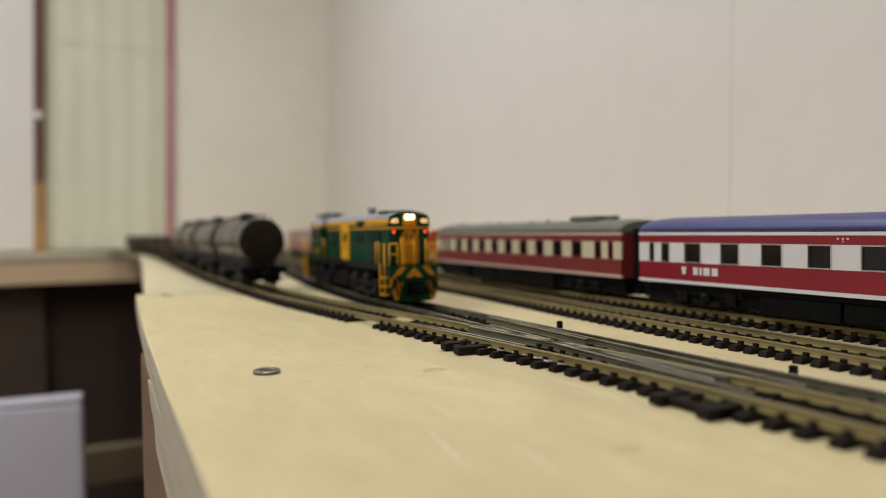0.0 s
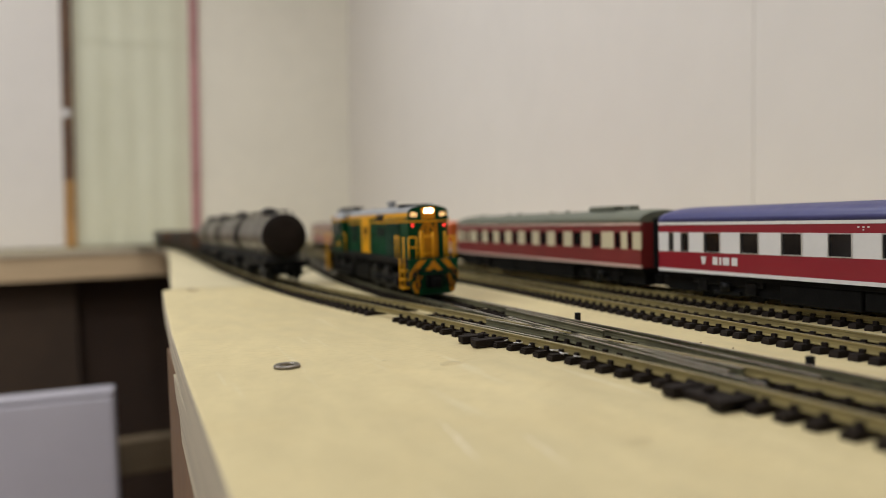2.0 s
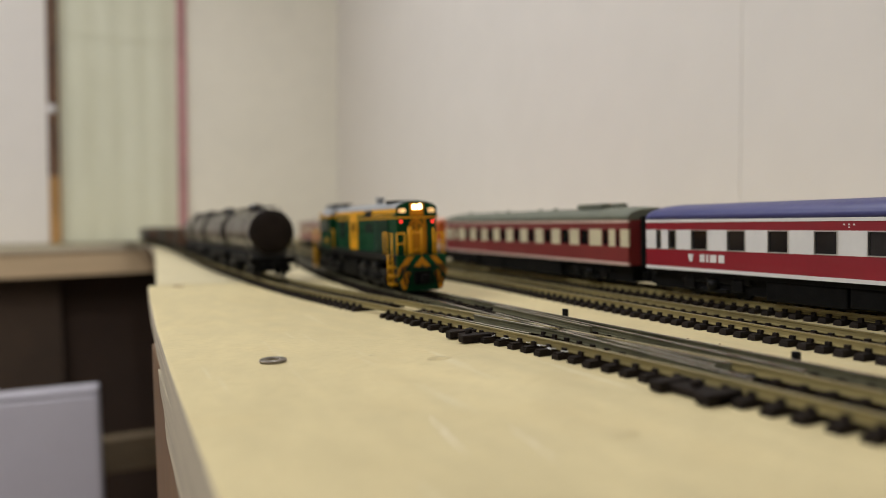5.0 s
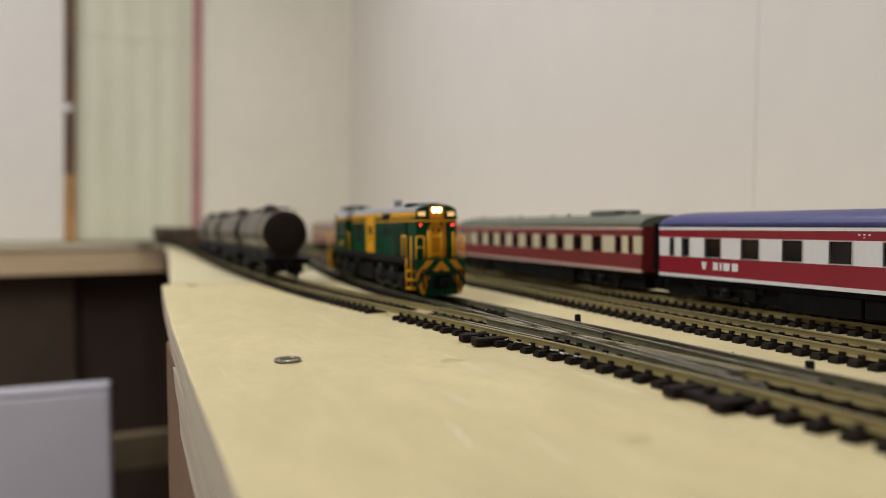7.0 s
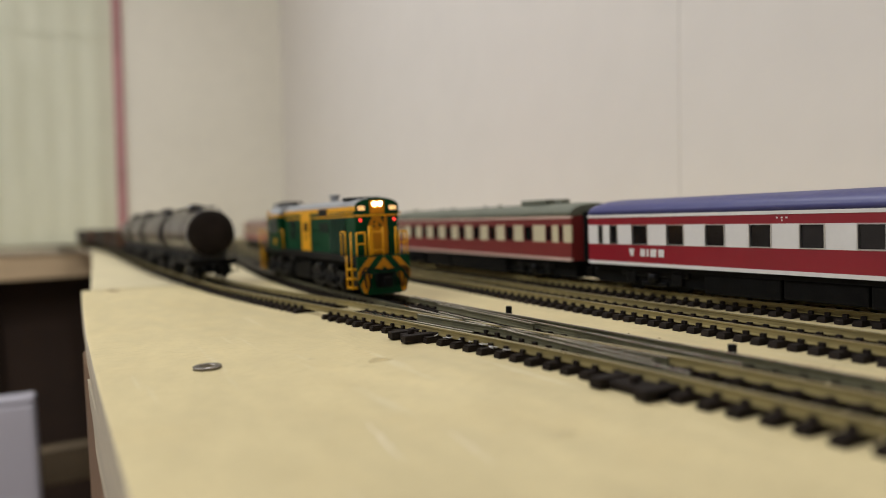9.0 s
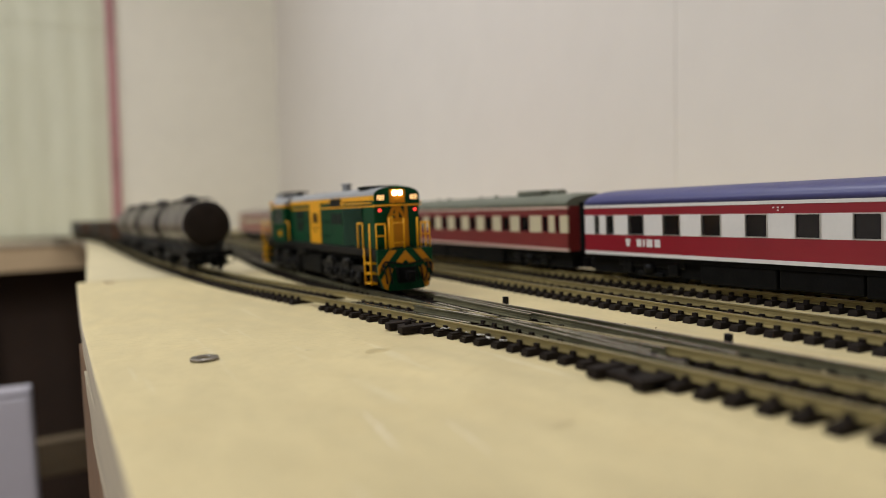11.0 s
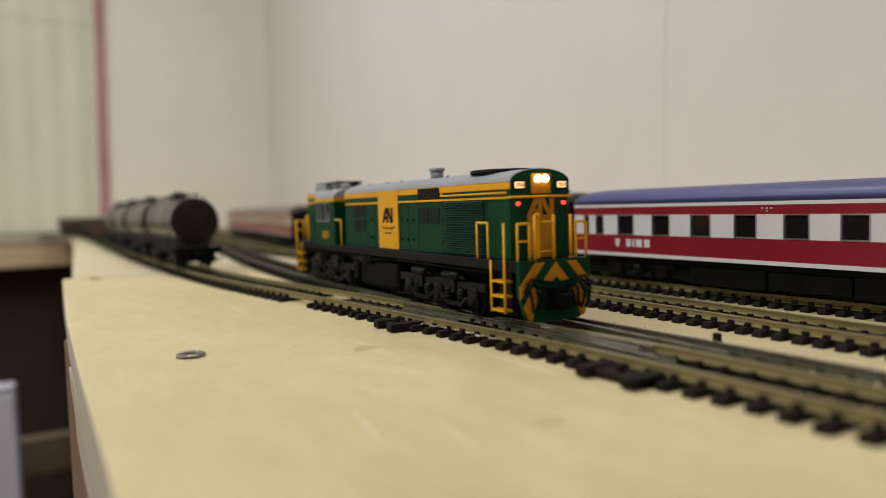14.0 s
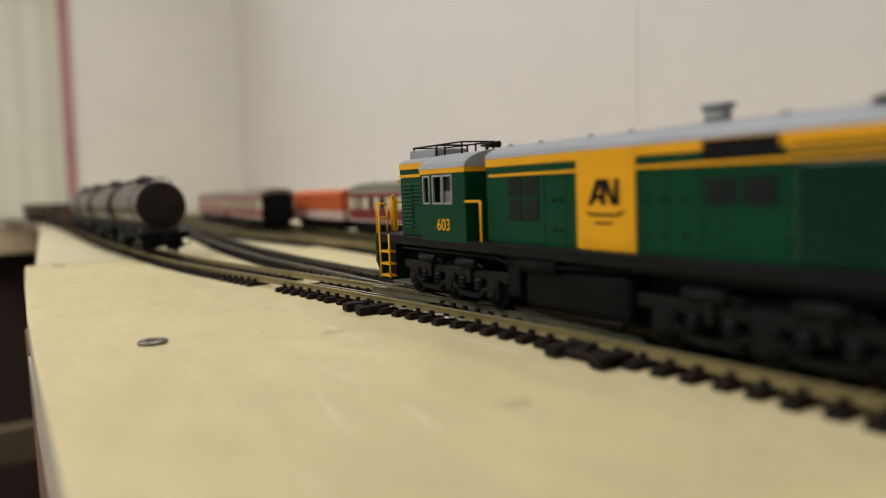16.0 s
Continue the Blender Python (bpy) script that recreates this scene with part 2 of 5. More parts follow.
# ---- plan of the tracks: centre lines as (x, y) ----
LINE_A = [(0.147, -0.30), (0.148, 0.0), (0.148, 0.10), (0.1455, 0.16), (0.139, 0.215), (0.1296, 0.304), (0.1228, 0.357), (0.1135, 0.44), (0.1098, 0.507), (0.1081, 0.617), (0.106, 0.79), (0.109, 1.05), (0.112, 1.30), (0.113, 1.50), (0.106, 1.70), (0.080, 1.90), (0.025, 2.05), (-0.08, 2.13), (-0.60, 2.16)]
LINE_D = [(0.1485, -0.2), (0.149, 0.0), (0.1496, 0.06), (0.1515, 0.12), (0.1534, 0.18), (0.1551, 0.24), (0.1569, 0.30), (0.1577, 0.36), (0.1595, 0.42), (0.1630, 0.48), (0.1680, 0.54), (0.1750, 0.60), (0.194, 0.75), (0.218, 1.0), (0.242, 1.3), (0.246, 1.55), (0.20, 1.8), (0.08, 1.98)]
LINE_E = [(0.1615, -0.30), (0.1615, 0.0), (0.161, 0.10), (0.1595, 0.20), (0.1580, 0.27), (0.1590, 0.32)]
LINE_B = [(0.214, -0.30), (0.215, 0.0), (0.216, 0.11), (0.2185, 0.16), (0.2240, 0.25), (0.2275, 0.30), (0.2315, 0.345), (0.2355, 0.40), (0.2385, 0.47), (0.244, 0.60), (0.255, 0.70), (0.273, 0.82), (0.302, 1.05), (0.328, 1.35), (0.33, 1.65), (0.27, 1.9), (0.12, 2.08), (-0.1, 2.12)]
LINE_F = [(0.2385, 0.47), (0.2370, 0.545), (0.2300, 0.625), (0.2265, 0.75), (0.238, 0.90), (0.262, 1.15), (0.285, 1.40), (0.28, 1.65), (0.22, 1.86)]
LINE_C = [(0.272, -0.30), (0.272, 0.0), (0.272, 0.25), (0.2765, 0.36), (0.29, 0.565), (0.305, 0.72), (0.33, 0.95), (0.36, 1.2), (0.385, 1.5), (0.37, 1.8), (0.28, 2.05)]


def dense(points, step=0.004, soft=10):
    """A centre line resampled at even steps and smoothed."""
    p = np.array(points)
    s = np.concatenate([[0], np.cumsum(np.hypot(*np.diff(p, axis=0).T))])
    q = np.arange(0, s[-1], step)
    x, y = np.interp(q, s, p[:, 0]), np.interp(q, s, p[:, 1])
    k = np.ones(2 * soft + 1) / (2 * soft + 1)
    def ext(a):
        return np.concatenate([2 * a[0] - a[soft:0:-1], a, 2 * a[-1] - a[-2:-soft - 2:-1]])
    return np.column_stack([np.convolve(ext(x), k, "valid"), np.convolve(ext(y), k, "valid")])


def frames_of(line):
    d = np.gradient(line, axis=0)
    d /= np.linalg.norm(d, axis=1)[:, None]
    return d, np.column_stack([d[:, 1], -d[:, 0]])


def on_line(line, y):
    """Point and heading where the line passes y."""
    i = int(np.argmin(abs(line[:, 1] - y)))
    d, _ = frames_of(line)
    return line[i], d[i]


A, D, B, C, E, F = dense(LINE_A), dense(LINE_D), dense(LINE_B), dense(LINE_C), dense(LINE_E), dense(LINE_F)

GAUGE, SLEEPER_TOP, RAIL_TOP = 0.0165, 0.0021, 0.0048


# ---- room ----
def slab(name, outline, z0, z1, mat, label, category, kind="structure"):
    bm = bmesh.new()
    prism(bm, outline, "z", z0, z1)
    return tagged(part(name, bm, mat), label, category, kind=kind)


def wall_x(y):
    """The long wall's face beside the tracks."""
    return 0.41 + 0.12 * y


slab("floor", [(-2.3, -1.7), (0.9, -1.7), (0.9, 2.5), (-2.3, 2.5)], -0.95, -0.90, FLOOR, "dark brown boarded room floor", "floor")
slab("ceiling", [(-2.3, -1.7), (0.9, -1.7), (0.9, 2.5), (-2.3, 2.5)], 1.50, 1.55, CEIL, "off-white painted plain ceiling", "ceiling")
SEAM = 0.417
slab("wall_east", [(wall_x(-1.7), -1.7), (wall_x(-1.7) + 0.1, -1.7), (wall_x(SEAM) + 0.1, SEAM), (wall_x(SEAM), SEAM - 0.0004)], -0.90, 1.50, WALLBOARD, "warm grey painted wallboard beside the tracks", "wall")
slab("wall_east_far", [(wall_x(SEAM) + 0.0003, SEAM + 0.0004), (wall_x(SEAM) + 0.1, SEAM + 0.0004), (wall_x(2.3) + 0.1, 2.3), (wall_x(2.3), 2.3)], -0.90, 1.50, WALLBOARD, "warm grey painted wallboard with a butt seam", "wall")
slab("wall_north", [(0.2135, 2.3), (wall_x(2.3) + 0.1, 2.3), (wall_x(2.3) + 0.1, 2.4), (0.2135, 2.4)], -0.90, 1.50, WALLBACK, "cream grey wallboard at the room's end", "wall")
slab("wall_north_left", [(-2.3, 2.29), (-0.156, 2.29), (-0.156, 2.4), (-2.3, 2.4)], -0.90, 1.50, WALLBOARD, "pale grey wallboard beside a bare stud", "wall")
slab("wall_west", [(-2.3, -1.7), (-2.2, -1.7), (-2.2, 2.4), (-2.3, 2.4)], -0.90, 1.50, WALLBOARD, "pale grey painted wall", "wall")
slab("wall_south", [(-2.3, -1.8), (0.9, -1.8), (0.9, -1.7), (-2.3, -1.7)], -0.90, 1.50, WALLBOARD, "pale grey painted wall", "wall")


def corrugated(z0, z1, y):
    bm = bmesh.new()
    rows = []
    for i in range(97):
        x = -0.145 + 0.348 * i / 96
        dy = 0.0015 * math.sin(2 * math.pi * (x + 0.120) / 0.069)
        rows.append((bm.verts.new((x, y + dy, z0)), bm.verts.new((x, y + dy, z1)), bm.verts.new((x, y + dy + 0.002, z0)), bm.verts.new((x, y + dy + 0.002, z1))))
    for a, b in zip(rows, rows[1:]):
        for k, q in enumerate(((a[0], b[0], b[1], a[1]), (b[2], a[2], a[3], b[3]), (a[1], b[1], b[3], a[3]), (b[0], a[0], a[2], b[2]))):
            bm.faces.new(q).smooth = False
    return part("sheet", bm, SHEETING)


cladding = thing("corrugated_cladding", "pale green corrugated sheet behind the wall opening", "cladding", kind="structure")
for z0, z1, y in ((-0.90, 1.50, 2.306), (0.588, 0.602, 2.3035)):
    corrugated(z0, z1, y).parent = cladding
bm = bmesh.new()
bx(bm, -0.156, -0.1275, 2.286, 2.35, 0.192, 1.50, 0.003)
tagged(part("wall_stud", bm, STUD), "rough stained timber stud at the wall opening", "stud", kind="structure")
bm = bmesh.new()
bx(bm, -0.1545, -0.1270, 2.2865, 2.35, -0.90, 0.191, 0.003)
tagged(part("wall_stud", bm, AMBER), "amber bare timber stud below the stained one", "stud", kind="structure")
bm = bmesh.new()
bx(bm, 0.189, 0.213, 2.288, 2.35, -0.90, 1.50, 0.003)
tagged(part("wall_stud", bm, PINKPAINT), "pink stained timber stud at the wallboard edge", "stud", kind="structure")
bm = bmesh.new()
rod(bm, (-0.1440, 2.29, 0.38), (-0.1440, 2.28, 0.38), 0.014, 12, 0.009)
tagged(part("plaster_dab", bm, WHITEP), "white dab of plaster on the timber stud", "plaster")

# the room stands slightly out of true with the layout
LEAN = 0.023
for ob in list(bpy.data.objects):
    if ob.type == "MESH" and ob.name.split(".")[0] in ("wall_east", "wall_east_far", "wall_north", "wall_north_left", "sheet", "wall_stud", "plaster_dab"):
        for v in ob.data.vertices:
            v.co.x += LEAN * v.co.z

# ---- baseboards of the layout ----
NEAR_EDGE = [(0.0183, -0.35), (0.0185, 0.10), (0.019, 0.22), (0.0205, 0.33), (0.0235, 0.45), (0.0275, 0.572)]
FAR_EDGE = [(0.034, 0.585), (0.0395, 0.70), (0.0645, 1.20), (0.0825, 1.60), (0.0850, 1.85), (0.0820, 2.0)]
SPLIT = [(0.0275, 0.572), (0.10, 0.548), (0.20, 0.535), (wall_x(0.52) - 0.002, 0.52)]


def board(name, outline, z0, z1, label):
    bm = bmesh.new()
    prism(bm, outline, "z", z0, z1)
    es = [e for e in bm.edges if abs(e.verts[0].co.z - z1) < 1e-6 and abs(e.verts[1].co.z - z1) < 1e-6]
    bmesh.ops.bevel(bm, geom=es, offset=0.0012, segments=2, profile=0.6, affect="EDGES")
    me = part(name, bm, PLY if "near" in label else PLY_FAR)
    me.data.materials.append(PLY_EDGE)
    for p in me.data.polygons:
        if abs(p.normal.z) < 0.75:
            p.material_index = 1
    me["label"] = label.replace("near ", "")
    tagged(me, category="baseboard", kind="structure")
    return me


board("baseboard", [(NEAR_EDGE[0]), (wall_x(-0.35) - 0.002, -0.35)] + SPLIT[::-1] + NEAR_EDGE[::-1][1:-1], -0.012, 0.0, "near pale plywood baseboard with worn edge and stains")
board("baseboard", [(0.034, 0.576), (0.10, 0.5515), (0.20, 0.5385)] + [(wall_x(0.5235) - 0.002, 0.5235), (wall_x(2.284) - 0.002, 2.284), (-2.2, 2.284), (-2.2, 2.0)] + FAR_EDGE[::-1], -0.0135, -0.0016, "pale plywood baseboard turning the room's corner")
bm = bmesh.new()
prism(bm, [(0.0345, 0.568), (0.10, 0.546), (0.19, 0.534), (0.19, 0.552), (0.10, 0.566), (0.035, 0.590)], "z", -0.0012, 0.0003)
tagged(part("joint_strip", bm, PLY_FAR), "thin worn filler strip over the board joint", "strip", kind="structure")
bm = bmesh.new()
bx(bm, -2.2, 0.160, 2.006, 2.026, -0.076, -0.0136, 0.002)
tagged(part("fascia_board", bm, FASCIA), "planed pale timber fascia under the baseboard", "fascia", kind="structure")
bm = bmesh.new()
bx(bm, 0.0202, 0.0382, -0.34, 0.372, -0.130, -0.0121, 0.0015)
tagged(part("frame_joist", bm, PINE), "planed pine joist under the plywood edge", "joist", kind="structure")
# far joist and legs use the pine with shade in its colour
bm = bmesh.new()
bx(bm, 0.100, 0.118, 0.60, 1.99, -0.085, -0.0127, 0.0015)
tagged(part("frame_joist", bm, PINE_SHADED), "pine joist with under-board shade in its colour", "joist", kind="structure")
bm = bmesh.new()
prism(bm, [(-0.34, -0.0122), (0.300, -0.0122), (0.288, -0.0190), (0.270, -0.0215), (0.262, -0.0295), (0.215, -0.0318), (0.10, -0.0325), (-0.34, -0.0330)], "x", 0.0192, 0.0201)
tagged(part("edge_strip", bm, PLY_EDGE), "pale worn timber strip below the plywood edge", "strip", kind="structure")
for x, y in ((0.056, 0.50), (0.125, 1.45)):
    bm = bmesh.new()
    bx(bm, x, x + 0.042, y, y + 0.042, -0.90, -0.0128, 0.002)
    tagged(part("trestle_leg", bm, PINE_SHADED), "square pine leg with under-board shade in its colour", "leg", group="baseboard legs", kind="structure")
for x in (-1.0,):
    bm = bmesh.new()
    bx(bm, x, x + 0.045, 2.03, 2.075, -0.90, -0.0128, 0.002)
    tagged(part("trestle_leg", bm, PINE_SHADED), "square pine leg with under-board shade in its colour", "leg", group="baseboard legs", kind="structure")
# panels behind the legs, the void's shade put into their colour
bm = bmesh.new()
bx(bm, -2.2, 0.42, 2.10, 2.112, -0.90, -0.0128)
tagged(part("back_panel", bm, SHADEDBOARD), "brown hardboard panel with under-board shade in its colour", "panel", kind="structure")
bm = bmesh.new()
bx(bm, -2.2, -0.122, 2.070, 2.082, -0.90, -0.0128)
tagged(part("back_panel", bm, BROWNBOARD), "brown hardboard panel with paler under-board shade in its colour", "panel", kind="structure")
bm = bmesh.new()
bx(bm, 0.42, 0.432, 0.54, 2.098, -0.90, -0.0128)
tagged(part("back_panel", bm, SHADEDBOARD), "brown hardboard panel with under-board shade in its colour", "panel", kind="structure")
bm = bmesh.new()
bx(bm, -0.9, 0.40, 1.60, 1.642, -0.462, -0.392, 0.002)
tagged(part("lower_rail", bm, OLDPINE), "horizontal pine rail between the legs", "rail", kind="structure")

cabinet = thing("shelf_panel", "white laminate shelf end panel under the baseboard", "panel", m=pose(-0.029, 1.45, 0, 0, 0, -3))
boxes("body", [(-1.10, 0.0, 0.004, 0.040, -0.885, -0.260)], WHITEBOX, cabinet, bev=0.007)
boxes("top", [(-1.1005, 0.0003, 0.0035, 0.0405, -0.2595, -0.2485)], WHITEBOX, cabinet, "white edging strip", bev=0.005)
boxes("plinth", [(-1.08, -0.02, 0.0, 0.06, -0.90, -0.8855)], BLACKP, cabinet)

# ---- tracks ----
def rail_mesh(line, off, parent, name="rail", z0=SLEEPER_TOP, top=RAIL_TOP, mat=None):
    d, nrm = frames_of(line)
    prof = [(-0.0008, z0), (0.0008, z0), (0.0008, z0 + 0.0004), (0.0003, z0 + 0.0007), (0.0003, top - 0.0009), (0.0006, top - 0.0005), (0.00058, top), (-0.00058, top), (-0.0006, top - 0.0005), (-0.0003, top - 0.0009), (-0.0003, z0 + 0.0007), (-0.0008, z0 + 0.0004)]
    bm = bmesh.new()
    rings = []
    for p, n in zip(line, nrm):
        rings.append([bm.verts.new((p[0] + n[0] * (off + u), p[1] + n[1] * (off + u), v)) for u, v in prof])
    k = len(prof)
    for a, b in zip(rings, rings[1:]):
        for i in range(k):
            f = bm.faces.new((a[i], b[i], b[(i + 1) % k], a[(i + 1) % k]))
            f.material_index = 1 if i in (6,) else 0
    bm.faces.new(rings[0])
    bm.faces.new(rings[-1][::-1])
    bmesh.ops.recalc_face_normals(bm, faces=bm.faces)
    ob = part(name, bm, mat or RAILM, parent)
    ob.data.materials.append(RAILTOP if mat is None else RAILSHINE)
    return ob


def sleeper_mesh():
    """A moulded sleeper, 29 mm long across the track, with its rail fixings."""
    bm = bmesh.new()
    w, t = 0.00175, 0.00135
    h = SLEEPER_TOP
    for y0, y1 in ((-0.0145, 0.0145),):
        v = [bm.verts.new(c) for c in ((-w, y0, 0), (w, y0, 0), (w, y1, 0), (-w, y1, 0), (-w, y0 + 0.0002, h * 0.6), (w, y0 + 0.0002, h * 0.6), (w, y1 - 0.0002, h * 0.6), (-w, y1 - 0.0002, h * 0.6), (-t, y0 + 0.0006, h), (t, y0 + 0.0006, h), (t, y1 - 0.0006, h), (-t, y1 - 0.0006, h))]
        for q in ((3, 2, 1, 0), (0, 1, 5, 4), (1, 2, 6, 5), (2, 3, 7, 6), (3, 0, 4, 7), (4, 5, 9, 8), (5, 6, 10, 9), (6, 7, 11, 10), (7, 4, 8, 11), (8, 9, 10, 11)):
            bm.faces.new([v[i] for i in q])
    for s in (-1, 1):
        for e in (-1, 1):
            y = s * GAUGE / 2 + s * 0.0006 + e * 0.0014
            bx(bm, -0.0009, 0.0009, y - 0.0006, y + 0.0006, h - 0.0001, h + (0.0013 if e == s else 0.0007))
    me = bpy.data.meshes.new("sleeper")
    bm.to_mesh(me)
    bm.free()
    me.materials.append(SLEEPER)
    return me


SLEEPER_ME = sleeper_mesh()


def web_strips(line, parent):
    """The thin moulded ties under each rail, broken between some sleepers."""
    d, nrm = frames_of(line)
    bm = bmesh.new()
    for off in (-GAUGE / 2 - 0.0006, GAUGE / 2 + 0.0006):
        for i in range(0, len(line) - 3, 4):
            a, b, n = line[i], line[i + 2], nrm[i]
            vs = []
            for p in (a, b):
                for u in (-0.0008, 0.0008):
                    for z in (0.0004, SLEEPER_TOP - 0.0003):
                        vs.append(bm.verts.new((p[0] + n[0] * (off + u), p[1] + n[1] * (off + u), z)))
            for q in ((0, 1, 3, 2), (4, 6, 7, 5), (0, 4, 5, 1), (2, 3, 7, 6), (1, 5, 7, 3), (0, 2, 6, 4)):
                bm.faces.new([vs[k] for k in q])
    bmesh.ops.recalc_face_normals(bm, faces=bm.faces)
    tagged(part("sleeper_web", bm, SLEEPER, parent), kind="stuff")


def track(label, line, pitch, start, end, skip=(9, 9), rails=(-1, 1), rail_from=None, mat=None):
    """Rails and sleepers along a centre line between two values of y; skip is a stretch without sleepers."""
    t = thing("railway_track", label, "track", group="model railway tracks")
    cut = line if rail_from is None else line[line[:, 1] >= rail_from]
    for s in rails:
        rail_mesh(cut, s * (GAUGE / 2 + 0.0006), t, mat=mat)
    d, _ = frames_of(line)
    web = [i for i, p in enumerate(line) if not skip[0] < p[1] < skip[1] and start <= p[1]]
    web_strips(line[web[0] if not web[0] == 0 and skip[0] == 9 else 0:][:len(web)] if skip[0] == 9 else line[[i for i in web if line[i][1] >= skip[1]]], t)
    run = np.concatenate([[0], np.cumsum(np.hypot(*np.diff(line, axis=0).T))])
    made = 0
    for q in np.arange(0, run[-1], pitch):
        x, y = np.interp(q, run, line[:, 0]), np.interp(q, run, line[:, 1])
        if y < start or (made and y > end) or skip[0] < y < skip[1] or made >= 300:
            continue
        made += 1
        a = math.degrees(math.atan2(np.interp(q, run, d[:, 1]), np.interp(q, run, d[:, 0])))
        shared("sleeper", SLEEPER_ME, t, pose(x + random.uniform(-0.0002, 0.0002), y, 0, 0, 0, a + random.uniform(-0.8, 0.8)))
    return t


track_a = track("weathered metal rails on dark brown sleepers along the board", A, 0.0076, -0.12, 9.0, skip=(0.062, 0.337))
track_d = track("diverging weathered rails with side shade in their colour on dark brown plastic sleepers", D, 0.0076, 0.318, 9.0, rail_from=0.118, mat=RAILSHADED)
track_b = track("brassy rails on dark brown sleepers in front of coaches", B, 0.0068, -0.10, 9.0)
track_f = track("weathered branch rails on dark brown sleepers beyond the turnout", F, 0.0076, 0.545, 9.0, rail_from=0.48)
track_c = track("rails on dark brown sleepers under the red coaches", C, 0.0068, -0.10, 9.0)

# the long timbers, closure rails and tie bars of the turnout
turnout = thing("turnout", "dark sleepered railway turnout with bright point rails", "turnout")
y = -0.12
while y < 0.312:
    a, h = on_line(A, y)
    b, _ = on_line(D, y)
    e, _ = on_line(E, y)
    x0, x1 = -0.0145 + random.uniform(-0.0008, 0.0006), max(b[0], e[0]) + 0.0140 - a[0]
    if y > 0.062:
        bm = bmesh.new()
        bx(bm, -0.0017, 0.0017, x0, x1, 0.0, SLEEPER_TOP * 0.7)
        bx(bm, -0.00135, 0.00135, x0 + 0.0005, x1 - 0.0005, SLEEPER_TOP * 0.7, SLEEPER_TOP)
        for ln in (a[0], b[0], e[0]):
            for s in (-1, 1):
                for q in (-1, 1):
                    u = ln - a[0] + s * (GAUGE / 2 + 0.0006) + q * 0.0014
                    bx(bm, -0.0009, 0.0009, u - 0.0005, u + 0.0005, SLEEPER_TOP, SLEEPER_TOP + (0.0013 if q == s else 0.0007))
        part("timber", bm, SLEEPER, turnout, m=pose(a[0], y, 0, 0, 0, -90 + random.uniform(-0.8, 0.8)))
    else:
        shared("timber", SLEEPER_ME, turnout, pose(e[0], y, 0, 0, 0, 90))
    y += 0.0076
rail_mesh(E, GAUGE / 2 + 0.0006, turnout, mat=RAILSHADED)


def short_rail(src, y0, y1, off, name):
    sel = src[(src[:, 1] >= y0) & (src[:, 1] <= y1)]
    rail_mesh(sel, off, turnout, name, mat=RAILSHADED)


short_rail(A, 0.195, 0.262, GAUGE / 2 - 0.0026, "wing_rail")
short_rail(D, 0.195, 0.262, -GAUGE / 2 + 0.0026, "wing_rail")
short_rail(A, 0.205, 0.285, -GAUGE / 2 + 0.0022, "check_rail")
short_rail(D, 0.205, 0.285, GAUGE / 2 - 0.0022, "check_rail")
short_rail(A, 0.135, 0.20, GAUGE / 2 - 0.0022, "point_blade")
short_rail(D, 0.135, 0.20, -GAUGE / 2 + 0.0030, "point_blade")
for yy, x0, w in ((0.231, 0.1165, 0.015), (0.1285, 0.1265, 0.020)):
    bm = bmesh.new()
    bx(bm, x0, x0 + 0.02, yy - w / 2, yy - w / 2 + 0.0042, 0.0003, 0.0030, 0.0004)
    bx(bm, x0, x0 + 0.02, yy + w / 2 - 0.0042, yy + w / 2, 0.0003, 0.0030, 0.0004)
    bx(bm, x0 + 0.003, x0 + 0.010, yy - w / 2, yy + w / 2, 0.0002, 0.0024, 0.0004)
    rod(bm, (x0 + 0.006, yy, 0.002), (x0 + 0.006, yy, 0.0042), 0.0013, 10)
    part("tie_bar", bm, SLEEPER, turnout, "black moulded tie bar seat")
for x, yy, tall in ((0.1765, 0.2475, 0.0058), (0.1825, 0.1405, 0.0042)):
    bm = bmesh.new()
    bx(bm, x - 0.0010, x + 0.0010, yy - 0.0010, yy + 0.0010, 0.0, tall, 0.0003)
    bx(bm, x - 0.006, x - 0.0011, yy - 0.001, yy + 0.001, 0.0002, 0.0014)
    tagged(part("point_peg", bm, BLACKP), "small black peg beside the turnout sleepers", "peg", group="point pegs")
# ---- small things on the board ----
def washer(x, y):
    bm = bmesh.new()
    n, ri, ro, h = 40, 0.0022, 0.0043, 0.0011
    prof = [(ri, 0.0001), (ro, 0.0001), (ro, h - 0.0002), (ro - 0.0003, h), (ri + 0.0002, h), (ri, h - 0.0002)]
    ring = [[bm.verts.new((r * math.cos(2 * math.pi * i / n), r * math.sin(2 * math.pi * i / n), z)) for r, z in prof] for i in range(n)]
    for i in range(n):
        for k in range(len(prof)):
            bm.faces.new((ring[i][k], ring[(i + 1) % n][k], ring[(i + 1) % n][(k + 1) % 6], ring[i][(k + 1) % 6])).smooth = k in (1, 5)
    bmesh.ops.recalc_face_normals(bm, faces=bm.faces)
    return tagged(part("washer", bm, STEEL, m=pose(x, y, 0)), "plain steel washer lying on the plywood", "washer")


washer(0.0502, 0.2277)


